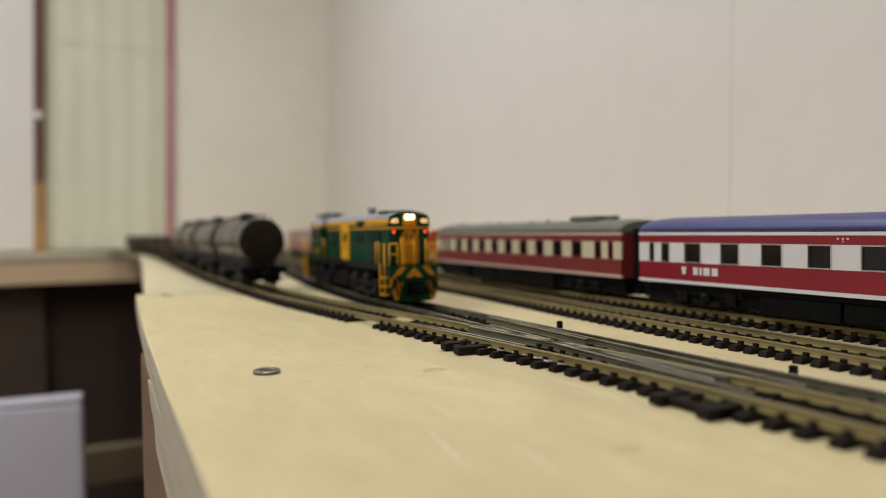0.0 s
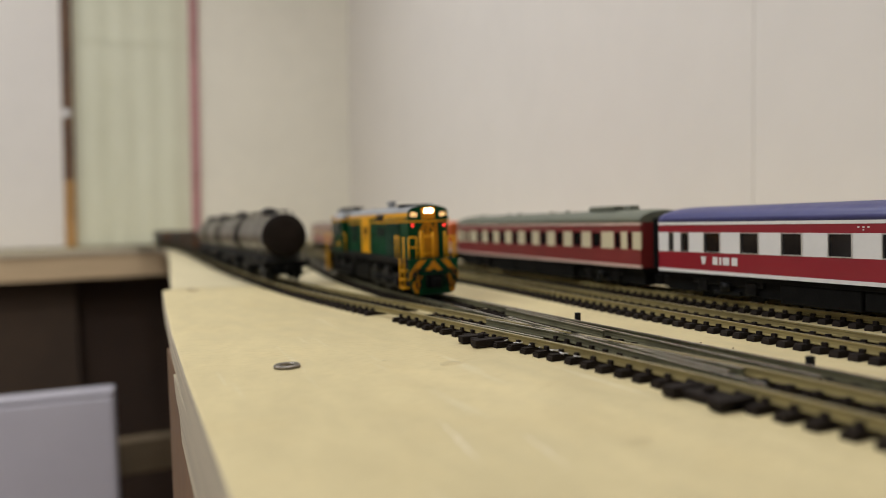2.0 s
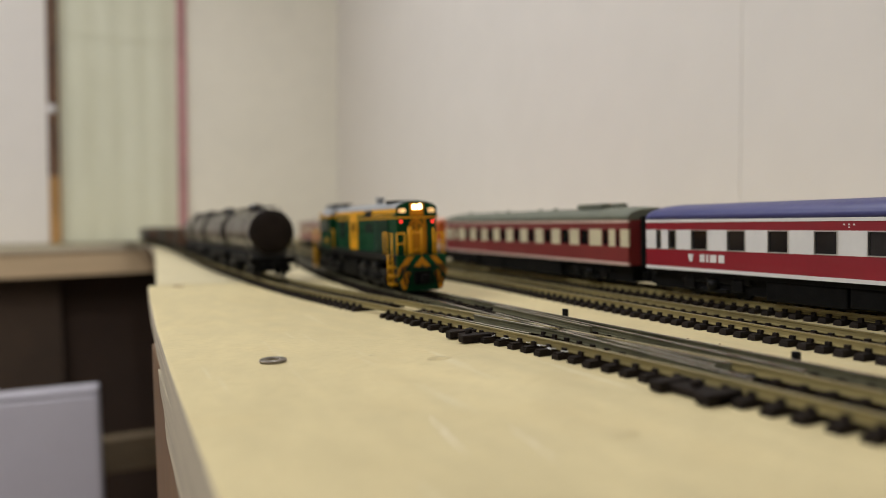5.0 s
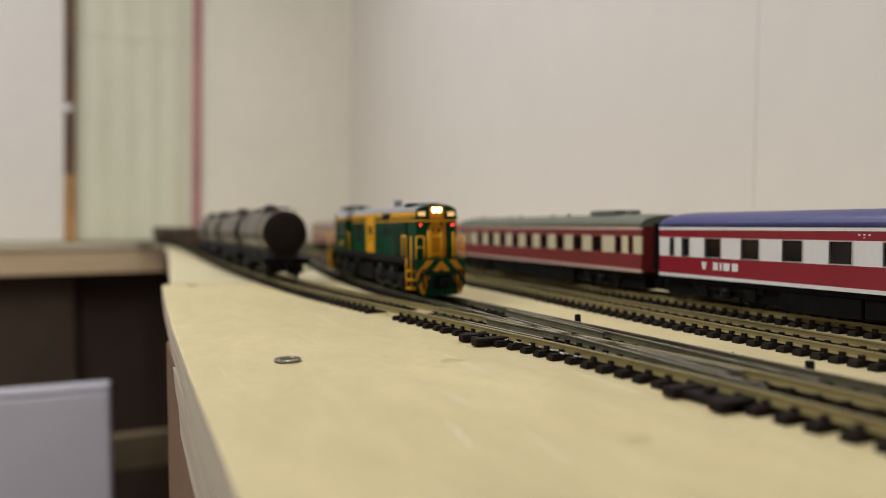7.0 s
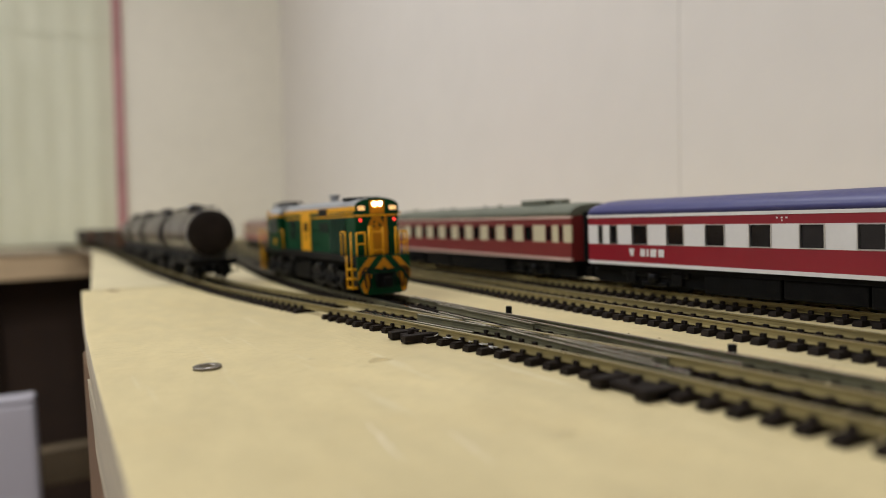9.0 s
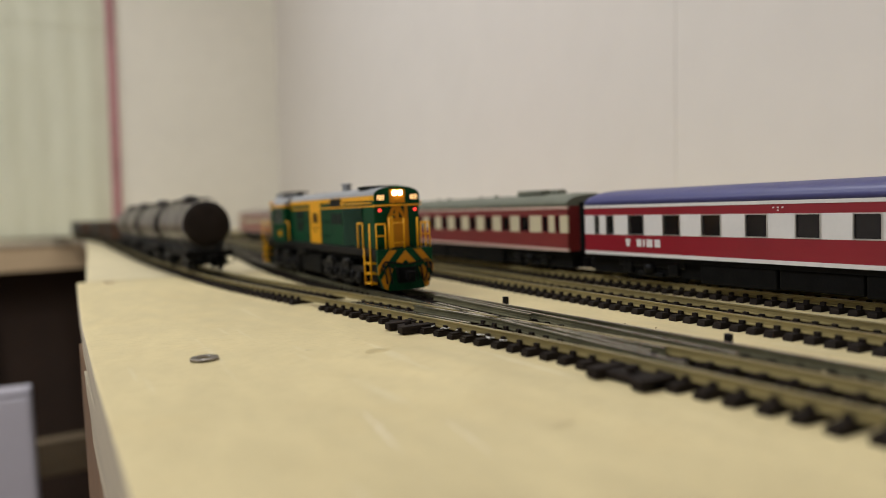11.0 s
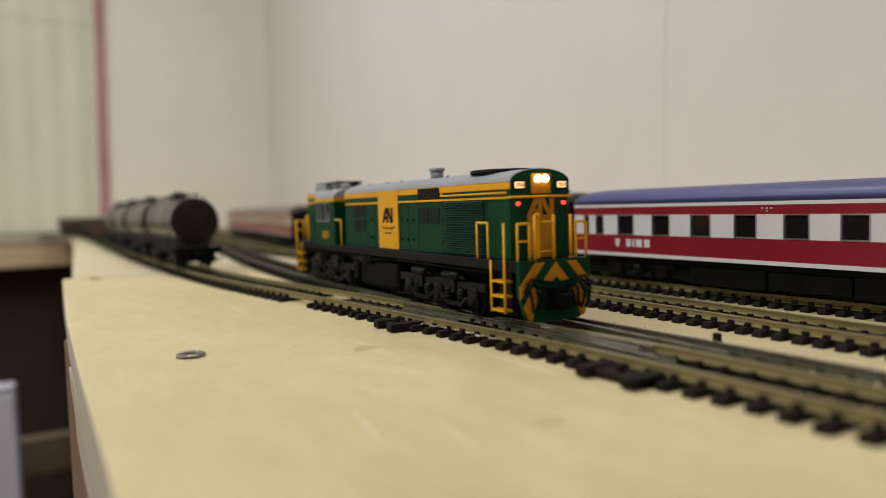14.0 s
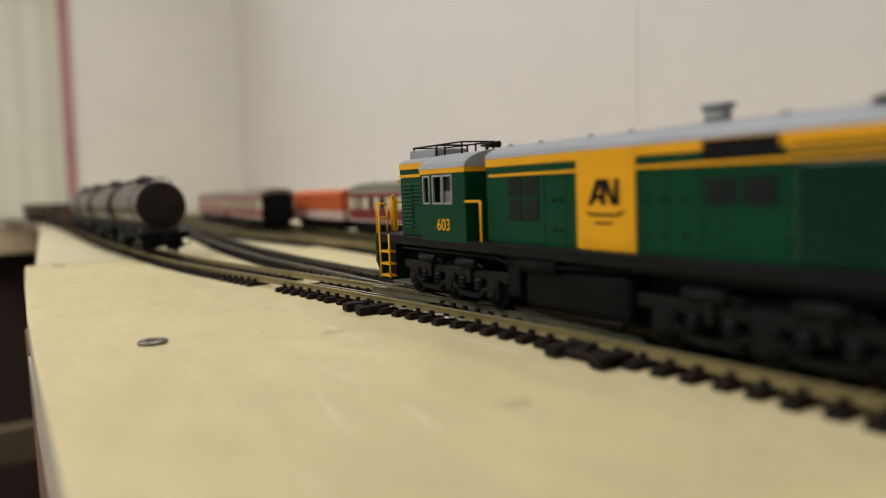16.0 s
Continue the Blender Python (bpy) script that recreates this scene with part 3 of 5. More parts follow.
def blotch(x, y, rx, ry, seed, mat=None, label="dried amber glue spot on the plywood"):
    """A thin dried spot of glue with an uneven rim."""
    rnd = random.Random(seed)
    bm = bmesh.new()
    ph = [rnd.uniform(0, 6.28) for _ in range(3)]
    top = bm.verts.new((0, 0, 0.00028))
    rim = []
    for i in range(28):
        a = 2 * math.pi * i / 28
        k = 1 + 0.18 * math.sin(2 * a + ph[0]) + 0.12 * math.sin(3 * a + ph[1]) + 0.08 * math.sin(5 * a + ph[2])
        rim.append(bm.verts.new((rx * k * math.cos(a), ry * k * math.sin(a), 0.00004)))
    for i in range(28):
        bm.faces.new((top, rim[i], rim[(i + 1) % 28])).smooth = True
    return tagged(part("glue_spot", bm, mat or STAIN, m=pose(x, y, 0)), label, "stain", group="glue spots")


for i, (x, y, rx, ry) in enumerate(((0.0986, 0.2055, 0.0035, 0.004), (0.0976, 0.1122, 0.0028, 0.0022), (0.0815, 0.221, 0.0012, 0.0012))):
    blotch(x, y, rx, ry, i + 3)
blotch(0.047, 0.554, 0.0035, 0.011, 9, KNOT, "brown glue smear beside the board joint")


def scratch(a, b, wide, seed):
    """A shallow raised scuff between two points, uneven in width."""
    rnd = random.Random(seed)
    a, b = Vector((*a, 0)), Vector((*b, 0))
    side = Vector((b.y - a.y, a.x - b.x, 0)).normalized()
    bm = bmesh.new()
    rows = []
    for k in range(17):
        c = a.lerp(b, k / 16) + side * rnd.uniform(-0.0003, 0.0003)
        w = wide * math.sin(math.pi * (k + 0.4) / 16.8) * rnd.uniform(0.35, 1.0)
        rows.append([bm.verts.new(c + side * u + Vector((0, 0, h))) for u, h in ((-w, 0.00003), (0, 0.00012), (w, 0.00003))])
    for p, q in zip(rows, rows[1:]):
        for i in (0, 1):
            bm.faces.new((p[i], q[i], q[i + 1], p[i + 1])).smooth = True
    bmesh.ops.recalc_face_normals(bm, faces=bm.faces)
    tagged(part("scuff", bm, SCUFF), "pale scuff mark on the plywood", "mark", group="scuff marks")


scratch((0.0688, 0.1465), (0.0640, 0.1155), 0.0007, 4)
scratch((0.0805, 0.1290), (0.0770, 0.1055), 0.0006, 5)
# small white threads that stand for glints on the turnout timbers
rnd = random.Random(21)
for i in range(7):
    bm = bmesh.new()
    y = 0.182 + i * 0.0064
    x = on_line(A, y)[0][0] - 0.0128 + rnd.uniform(0, 0.0012)
    pts = [(x + 0.0009 * k + rnd.uniform(-0.0005, 0.0005), y + rnd.uniform(-0.0016, 0.0016), 0.0024 + rnd.uniform(0, 0.0005)) for k in range(4)]
    pipe(bm, pts, 0.00016, 5)
    tagged(part("glue_thread", bm, WHITEP), "thin white strand painting a glint on the sleepers", "debris", group="glue strands")
rnd = random.Random(9)
for i in range(9):
    bm = bmesh.new()
    x, y = rnd.uniform(0.178, 0.194), rnd.uniform(0.1, 0.3)
    r = rnd.uniform(0.0002, 0.00035)
    bmesh.ops.create_icosphere(bm, subdivisions=1, radius=r, matrix=pose(x, y, r * 0.6) @ Matrix.Diagonal((1.6, 1, 0.6, 1)))
    tagged(part("crumb", bm, RUSTY), "tiny brown crumb on the plywood", "debris", group="crumbs on the board")


# ---- the diesel locomotive: x forward, y to its left, z up from the board ----
def arc_roof(half, z_edge, z_top, n=10):
    return [(half * math.cos(math.pi * i / n), z_edge + (z_top - z_edge) * math.sin(math.pi * i / n)) for i in range(n + 1)]


def text_plate(name, body, size, mat, parent, m, label):
    cu = bpy.data.curves.new(name, "FONT")
    cu.body, cu.size, cu.extrude, cu.align_x = body, size, 0.00012, "CENTER"
    tmp = bpy.data.objects.new(name, cu)
    me = bpy.data.meshes.new_from_object(tmp)
    bpy.data.objects.remove(tmp)
    me.materials.append(mat)
    ob = new(name, me)
    ob.parent, ob.matrix_basis = parent, m
    ob["label"] = label
    return ob


def slats(name, x0, x1, y, z0, z1, n, mat, parent, label=""):
    bm = bmesh.new()
    h = (z1 - z0) / n
    s = 1 if y > 0 else -1
    for i in range(n):
        z = z0 + h * i
        prism(bm, [(y, z + 0.1 * h), (y + s * 0.0009, z + 0.1 * h), (y + s * 0.0002, z + 0.7 * h), (y, z + 0.7 * h)], "x", x0, x1)
    return part(name, bm, mat, parent, label)


def logo(parent, mat, m, k=1.0):
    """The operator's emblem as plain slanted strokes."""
    bm = bmesh.new()
    for q in ([(-5.4, 0), (-3.7, 0), (-1.1, 4.9), (-1.1, 6.2), (-2.5, 6.2)], [(-1.05, 0), (0.6, 0), (0.6, 6.2), (-1.05, 6.2)],
              [(-3.0, 1.3), (-1.1, 1.3), (-1.1, 2.5), (-2.4, 2.5)], [(0.65, 6.2), (0.65, 3.9), (2.6, 0), (3.35, 0), (3.35, 1.6), (1.5, 6.2)], [(3.4, 0), (5.0, 0), (5.0, 6.2), (3.4, 6.2)]):
        prism(bm, [(x * 0.001 * k, z * 0.001 * k) for x, z in q], "y", 0, 0.00015)
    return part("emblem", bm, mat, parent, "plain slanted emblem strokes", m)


def wheelset(parent, x, r=0.0057):
    bm = bmesh.new()
    rod(bm, (0, -0.0115, 0), (0, 0.0115, 0), 0.0012, 10)
    for s in (-1, 1):
        rod(bm, (0, s * 0.0072, 0), (0, s * 0.0080, 0), r + 0.0006, 28)
        rod(bm, (0, s * 0.0080, 0), (0, s * 0.0104, 0), r, 28)
        for k in range(6):
            a = k * math.pi / 3
            rod(bm, (0.0006 * math.cos(a), s * 0.0106, 0.0006 * math.sin(a)), (r * 0.8 * math.cos(a), s * 0.0106, r * 0.8 * math.sin(a)), 0.0004, 5)
    return part("wheelset", bm, UNDER, parent, m=pose(x, 0, RAIL_TOP + r))


def bogie(loco, x, axles):
    b = thing_part("bogie", loco, pose(x, 0, 0))
    span = max(axles) + 0.008
    for s in (-1, 1):
        bm = bmesh.new()
        y0, y1 = sorted((s * 0.0118, s * 0.0138))
        bx(bm, -span, span, y0, y1, 0.0135, 0.0168, 0.0006)
        for a in axles:
            bx(bm, a - 0.0032, a + 0.0032, y0 - 0.0006, y1 + 0.0006, 0.0078, 0.0148, 0.0007)
            rod(bm, (a, s * 0.0118, 0.0108), (a, s * 0.0152, 0.0108), 0.0021, 12)
        for a, c in zip(axles, axles[1:]):
            mid = (a + c) / 2
            for dx in (-0.0046, 0.0046):
                rod(bm, (mid + dx, s * 0.0136, 0.0098), (mid + dx, s * 0.0136, 0.0140), 0.0017, 10)
                for k in range(3):
                    rod(bm, (mid + dx, s * 0.0136, 0.0104 + k * 0.0012), (mid + dx, s * 0.0136, 0.0109 + k * 0.0012), 0.0020, 10)
            bar = [(a + 0.0026, 0.0104), (a + 0.0052, 0.0092), (mid - 0.0060, 0.0078), (mid, 0.0074), (mid + 0.0060, 0.0078), (c - 0.0052, 0.0092), (c - 0.0026, 0.0104)]
            prism(bm, bar + [(x, z + 0.0016) for x, z in bar[::-1]], "y", *sorted((s * 0.0128, s * 0.0148)))
            rod(bm, (mid - 0.0062, s * 0.0146, 0.0184), (mid + 0.0048, s * 0.0146, 0.0184), 0.0016, 12)
            rod(bm, (mid + 0.0048, s * 0.0146, 0.0184), (mid + 0.0085, s * 0.0146, 0.0176), 0.0006, 6)
            bx(bm, mid - 0.0012, mid + 0.0012, *sorted((s * 0.0126, s * 0.0150)), 0.0120, 0.0180, 0.0003)
        part("side_frame", bm, BOGIE, b)
    boxes("bolster", [(-0.006, 0.006, -0.0117, 0.0117, 0.012, 0.0184)], UNDER, b)
    return b, [wheelset(b, a) for a in axles]


def thing_part(name, parent, m):
    """A part that carries sub-parts; a small pivot block keeps it a mesh of its own."""
    bm = bmesh.new()
    bx(bm, -0.004, 0.004, -0.004, 0.004, 0.0185, 0.0224)
    return part(name, bm, UNDER, parent, m=m)


def locomotive():
    lo = thing("diesel_locomotive", "green and yellow model diesel locomotive with lit headlights", "locomotive")
    boxes("underframe", [(-0.110, 0.1062, -0.0165, 0.0165, 0.0224, 0.0258)], BLACKP, lo, "black running board", bev=0.0004)
    # long hood
    boxes("hood", [(-0.036, 0.1, -0.0135, 0.0135, 0.0258, 0.0484)], GREEN, lo, bev=0.0003)
    bm = bmesh.new()
    bx(bm, -0.0362, 0.1003, -0.0137, 0.0137, 0.0485, 0.0510, 0.0003)
    part("cantrail_band", bm, YELLOW, lo, "yellow band along the hood top")
    bm = bmesh.new()
    prism(bm, arc_roof(0.0138, 0.0510, 0.0552), "x", -0.036, 0.1005)
    part("hood_roof", bm, GREYROOF, lo, "grey curved hood roof")
    # cab and short hood
    boxes("vestibule", [(-0.044, -0.036, -0.0060, 0.0060, 0.0258, 0.0508)], GREEN, lo)
    cab = boxes("cab", [(-0.0725, -0.044, -0.0166, 0.0166, 0.0250, 0.0374), (-0.0725, -0.044, -0.0166, 0.0166, 0.0472, 0.0476), (-0.0725, -0.0705, -0.0166, 0.0166, 0.0374, 0.0472), (-0.0515, -0.044, -0.0166, 0.0166, 0.0374, 0.0472)], GREEN, lo)
    boxes("seat_block", [(-0.066, -0.056, -0.012, 0.012, 0.0374, 0.0418), (-0.0705, -0.0515, -0.006, 0.006, 0.0374, 0.0470)], INTERIOR, cab)
    boxes("cab_band", [(-0.0727, -0.0438, -0.0168, 0.0168, 0.0477, 0.0494)], YELLOW, cab, "yellow band under the cab roof")
    bm = bmesh.new()
    prism(bm, arc_roof(0.0170, 0.0494, 0.0548), "x", -0.0728, -0.0436)
    part("cab_roof", bm, GREYROOF, cab, "grey curved cab roof")
    for s in (-1, 1):
        y = s * 0.0166
        bm = bmesh.new()
        for x0, x1 in ((-0.0705, -0.0660), (-0.0640, -0.0578), (-0.0574, -0.0515)):
            for q in ((x0, x1, 0.0374, 0.0380), (x0, x1, 0.0466, 0.0472), (x0, x0 + 0.0005, 0.0374, 0.0472), (x1 - 0.0005, x1, 0.0374, 0.0472)):
                bx(bm, q[0], q[1], *sorted((y - s * 0.0006, y + s * 0.0003)), q[2], q[3])
        part("window_frame", bm, SILVER, cab, "silver cab window frame")
        boxes("window_post", [(-0.0662, -0.0640, *sorted((y - s * 0.001, y)), 0.0374, 0.0472)], GREEN, cab)
    text_plate("running_number", "603", 0.0057, YELLOW, cab, Matrix.Translation((-0.0575, -0.01675, 0.0287)) @ pose(0, 0, 0, 90, 0, 0), "yellow running number")
    boxes("short_hood", [(-0.0925, -0.0725, -0.0134, 0.0134, 0.0258, 0.0470)], GREEN, lo, bev=0.0003)
    boxes("short_hood_band", [(-0.0928, -0.0727, -0.0136, 0.0136, 0.0471, 0.0482), (-0.0928, -0.0727, -0.0136, 0.0136, 0.0500, 0.0522)], YELLOW, lo, "yellow bands round the short hood")
    boxes("short_hood_top", [(-0.0926, -0.0727, -0.0134, 0.0134, 0.0482, 0.0500)], GREEN, lo)
    bm = bmesh.new()
    prism(bm, arc_roof(0.0134, 0.0522, 0.0545), "x", -0.0926, -0.0728)
    part("short_hood_roof", bm, GREYROOF, lo, "grey short hood roof")
    for s in (-1, 1):
        slats("louvre", -0.0905, -0.0830, s * 0.0134, 0.0285, 0.0455, 12, GREEN, lo)
        slats("louvre", -0.0820, -0.0735, s * 0.0134, 0.0375, 0.0455, 6, GREEN, lo)
        # flat dark sheet for gap shade, then slats in the lightened green
        boxes("louvre_recess", [(0.0604, 0.0852, *sorted((s * 0.0135, s * 0.01362)), 0.0266, 0.0453)], DARKGREY, lo, "dark sheet painting the shade between the louvres")
        slats("radiator_louvre", 0.0606, 0.0850, s * 0.0136, 0.0268, 0.0455, 22, LOUVRE_LIT, lo, "green radiator louvres with caught light in their colour")
        y = s * 0.0135
        def skin(name, x0, x1, z0, z1, mat, label="", t=0.0003):
            return boxes(name, [(x0, x1, *sorted((y, y + s * t)), z0, z1)], mat, lo, label)
        panel = skin("emblem_panel", 0.0047, 0.0245, 0.0260, 0.0509, YELLOW, "yellow panel with a black emblem", 0.0004)
        bm = bmesh.new()
        for x, z in ((0.0075, 0.0283), (0.0215, 0.0283), (0.0075, 0.0415), (0.0215, 0.0415)):
            rod(bm, (x, s * 0.0137, z), (x, s * 0.0143, z), 0.0006, 8)
        part("bolt_head", bm, YELLOW, panel)
        if s < 0:
            logo(panel, BLACKP, Matrix.Translation((0.0145, -0.01408, 0.0372)), 1.02)
        else:
            logo(panel, BLACKP, Matrix.Translation((0.0145, 0.01408, 0.0372)) @ pose(0, 0, 0, 0, 0, 180), 1.02)
        boxes("lettering_bar", [(0.0095, 0.0195, *sorted((s * 0.0139, s * 0.0141)), 0.0345, 0.0351), (0.0115, 0.0175, *sorted((s * 0.0139, s * 0.0141)), 0.0325, 0.0330), (0.0085, 0.0095, *sorted((s * 0.0139, s * 0.0141)), 0.0351, 0.0357), (0.0195, 0.0210, *sorted((s * 0.0139, s * 0.0141)), 0.0351, 0.0357)], BLACKP, panel, "unreadable dark lettering bars")
        for x in (-0.0246, -0.0171):
            for z in (0.0327, 0.0394):
                skin("grille", x, x + 0.0062, z, z + 0.0058, DARKGREY, "dark mesh grille")
        for x in (0.0425, 0.0505):
            skin("grille", x, x + 0.0066, 0.0372, 0.0430, DARKGREY, "dark mesh grille")
        skin("intake", 0.0420, 0.0575, 0.0455, 0.0506, BLACKP, "black air intake", 0.0005)
        skin("waist_line", -0.0340, 0.0047, 0.0455, 0.0463, YELLOW, "thin yellow line", 0.0006)
        skin("waist_line", 0.0245, 0.1000, 0.0455, 0.0463, YELLOW, "thin yellow line", 0.0006)
        for x in (-0.0050, -0.0020, 0.0275, 0.0320, 0.0370, 0.0590):
            for z in (0.0300, 0.0380):
                boxes("door_latch", [(x, x + 0.0009, *sorted((y, y + s * 0.0006)), z, z + 0.0009)], DARKGREY, lo)
        for x in (-0.0085, 0.0003, 0.0260, 0.0335, 0.0415, 0.0590, 0.0865):
            boxes("door_seam", [(x, x + 0.0002, *sorted((y, y + s * 0.00012)), 0.0262, 0.0453)], DARKGREY, lo)
        bm = bmesh.new()
        pipe(bm, [(0.0600, s * 0.0142, 0.0484), (0.0600, s * 0.0150, 0.0474), (0.1000, s * 0.0150, 0.0474)], 0.00035)
        part("grab_rail", bm, YELLOW, lo, "yellow grab rail")
        # railings and steps
        for e in (-1, 1):
            x1, x2, x3 = (0.0840, 0.0905, 0.1003) if e > 0 else (-0.0445, -0.0360, -0.1045)
            bm = bmesh.new()
            pipe(bm, [(x1, s * 0.0163, 0.0258 if e > 0 else 0.038), (x1, s * 0.0163, 0.0378 if e > 0 else 0.0383), (x2, s * 0.0163, 0.0378 if e > 0 else 0.0383), (x2, s * 0.0163, 0.0258)], 0.00045)
            part("side_railing", bm, YELLOW, lo, "yellow tubular railing")
            a, b = (0.0925, 0.1003) if e > 0 else (-0.0985, -0.1065)
            bm = bmesh.new()
            for x in (a, b):
                pipe(bm, [(x, s * 0.0168, 0.0088), (x, s * 0.0168, 0.0378 if x == b else 0.0258)], 0.0005)
            for z in (0.0092, 0.0138, 0.0186):
                bx(bm, min(a, b), max(a, b), *sorted((s * 0.0135, s * 0.0170)), z, z + 0.0008)
            part("steps", bm, YELLOW, lo, "yellow ladder steps")
            bm = bmesh.new()
            bx(bm, min(a, b) + 0.0005, max(a, b) - 0.0005, *sorted((s * 0.0118, s * 0.0133)), 0.0090, 0.0223)
            part("step_backing", bm, BLACKP, lo)
    # ends
    for e in (-1, 1):
        f = 0.1062 if e > 0 else -0.110
        h = 0.1004 if e > 0 else -0.0930
        bm = bmesh.new()
        prism(bm, [(-0.0163, 0.0258), (0.0163, 0.0258), (0.0163, 0.0150), (0.0135, 0.0075), (0.0100, 0.0064), (-0.0100, 0.0064), (-0.0135, 0.0075), (-0.0163, 0.0150)], "x", *sorted((f, f + e * 0.0014)))
        head = part("headstock", bm, GREEN, lo, "green headstock with orange chevrons")
        bm = bmesh.new()
        g = sorted((f + e * 0.0014, f + e * 0.0018))
        for q in ([(0.0, 0.0250), (0.0062, 0.0190), (0.0020, 0.0190), (0.0, 0.0206), (-0.0020, 0.0190), (-0.0062, 0.0190)],
                  [(0.0050, 0.0252), (0.0094, 0.0252), (0.0163, 0.0180), (0.0163, 0.0140)], [(-0.0050, 0.0252), (-0.0094, 0.0252), (-0.0163, 0.0180), (-0.0163, 0.0140)],
                  [(0.0078, 0.0165), (0.0105, 0.0175), (0.0147, 0.0115), (0.0130, 0.0078), (0.0112, 0.0070)], [(-0.0078, 0.0165), (-0.0105, 0.0175), (-0.0147, 0.0115), (-0.0130, 0.0078), (-0.0112, 0.0070)]):
            prism(bm, q, "x", *g)
        part("chevron", bm, ORANGE, head, "orange warning chevrons")
        bm = bmesh.new()
        bx(bm, *sorted((f + e * 0.0014, f + e * 0.0070)), -0.0016, 0.0016, 0.0118, 0.0150, 0.0004)
        bx(bm, *sorted((f + e * 0.0060, f + e * 0.0090)), -0.0028, 0.0020, 0.0112, 0.0156, 0.0006)
        part("coupler", bm, UNDER, head, "black knuckle coupler")
        bm = bmesh.new()
        for yy in (-0.0062, 0.0055, 0.0085):
            pipe(bm, [(f + e * 0.0014, yy, 0.0175), (f + e * 0.0030, yy, 0.0165), (f + e * 0.0030, yy + 0.0008, 0.0105)], 0.0005)
        for yy in (-0.0135, -0.0105, 0.0120, 0.0145):
            pipe(bm, [(f + e * 0.0014, yy, 0.0190), (f + e * 0.0034, yy, 0.0180), (f + e * 0.0036, yy * 0.93, 0.0130), (f + e * 0.0028, yy * 0.86, 0.0098)], 0.0005)
        part("brake_hose", bm, BLACKP, head, "black brake hoses")
        bm = bmesh.new()
        pipe(bm, [(f + e * 0.0020, -0.0150, 0.0160), (f + e * 0.0030, -0.0125, 0.0202), (f + e * 0.0030, -0.0020, 0.0186), (f + e * 0.0030, 0.0020, 0.0186), (f + e * 0.0030, 0.0125, 0.0202), (f + e * 0.0020, 0.0150, 0.0160)], 0.0004)
        part("cut_lever", bm, BLACKP, head, "black uncoupling lever")
        boxes("buffer_plate", [(*sorted((f + e * 0.0014, f + e * 0.0030)), -0.0048, 0.0048, 0.0098, 0.0172)], UNDER, head, "dark drawgear box", bev=0.0004)
        # end railings
        bm = bmesh.new()
        x = f + e * 0.0002
        for yy in (-0.0158, -0.0105, 0.0105, 0.0158):
            pipe(bm, [(x, yy, 0.0258), (x, yy, 0.0375)], 0.00045)
        for yy in (-0.0158, 0.0105):
            pipe(bm, [(x, yy, 0.0375), (x, yy + 0.0053, 0.0375)], 0.00045)
            pipe(bm, [(x, yy, 0.0320), (x, yy + 0.0053, 0.0320)], 0.00035)
        part("end_railing", bm, YELLOW, lo, "yellow end platform railing")
        bm = bmesh.new()
        pipe(bm, [(x, -0.0080, 0.0258), (x, -0.0080, 0.0400), (x, -0.0062, 0.0404), (x, -0.0062, 0.0388)], 0.0006)
        bx(bm, *sorted((x - e * 0.0012, x)), -0.0078, -0.0055, 0.0262, 0.0392, 0.0003)
        for yy in (0.0005, 0.0085):
            pipe(bm, [(x, yy, 0.0258), (x, yy, 0.0400)], 0.0006)
        pipe(bm, [(x, -0.0055, 0.0378), (x, 0.0005, 0.0378)], 0.0004)
        pipe(bm, [(x, -0.0055, 0.0285), (x, 0.0005, 0.0285)], 0.0003)
        part("end_gate", bm, YELLOW, lo, "yellow end gate with a box post")
        bm = bmesh.new()
        pipe(bm, [(h, -0.0142, 0.0460), (h + e * 0.0016, -0.0135, 0.0460), (h + e * 0.0016, 0.0135, 0.0460), (h, 0.0142, 0.0460)], 0.0004)
        part("nose_rail", bm, YELLOW, lo, "yellow rail across the nose")
        # end face of the hood
        if e > 0:
            bm = bmesh.new()
            prism(bm, [(-0.0135, 0.0466), (0.0135, 0.0466)] + arc_roof(0.0135, 0.0510, 0.0549), "x", h, h + 0.0004)
            part("nose_brow", bm, GREEN, lo, "dark green face above the nose rail")
        door = boxes("end_door", [(*sorted((h, h + e * 0.0006)), -0.0062, 0.0062, 0.0262, 0.0400)], ORANGE if e > 0 else GREEN, lo, "orange-yellow end door" if e > 0 else "")
        boxes("end_cap", [(*sorted((h, h + e * 0.0007)), -0.0045, 0.0045, 0.0470, 0.0535)], ORANGE, lo, "orange-yellow lamp housing")
        logo(lo, ORANGE, Matrix.Translation((h + e * 0.0004, 0, 0.0398)) @ pose(0, 0, 0, 0, 0, 90 * e) @ Matrix.Diagonal((1.35, 1, 1, 1)), 0.9)
        zt = 0.0518
        for yy in (-0.0017, 0.0017):
            bm = bmesh.new()
            rod(bm, (h + e * 0.0006, yy, zt), (h + e * 0.0014, yy, zt), 0.0012, 16)
            part("headlight", bm, LAMPWARM if e > 0 else SILVER, lo, "lit round headlight" if e > 0 else "unlit headlight")
        for yy in (-0.0098, 0.0098):
            boxes("number_box_frame", [(*sorted((h, h + e * 0.0006)), yy - 0.0027, yy + 0.0027, 0.0482, 0.0514)], BLACKP, lo)
            boxes("number_box", [(*sorted((h, h + e * 0.0009)), yy - 0.0021, yy + 0.0021, 0.0488, 0.0508)], LAMPSIDE if e > 0 else SILVER, lo, "glowing number box" if e > 0 else "", bev=0.0003)
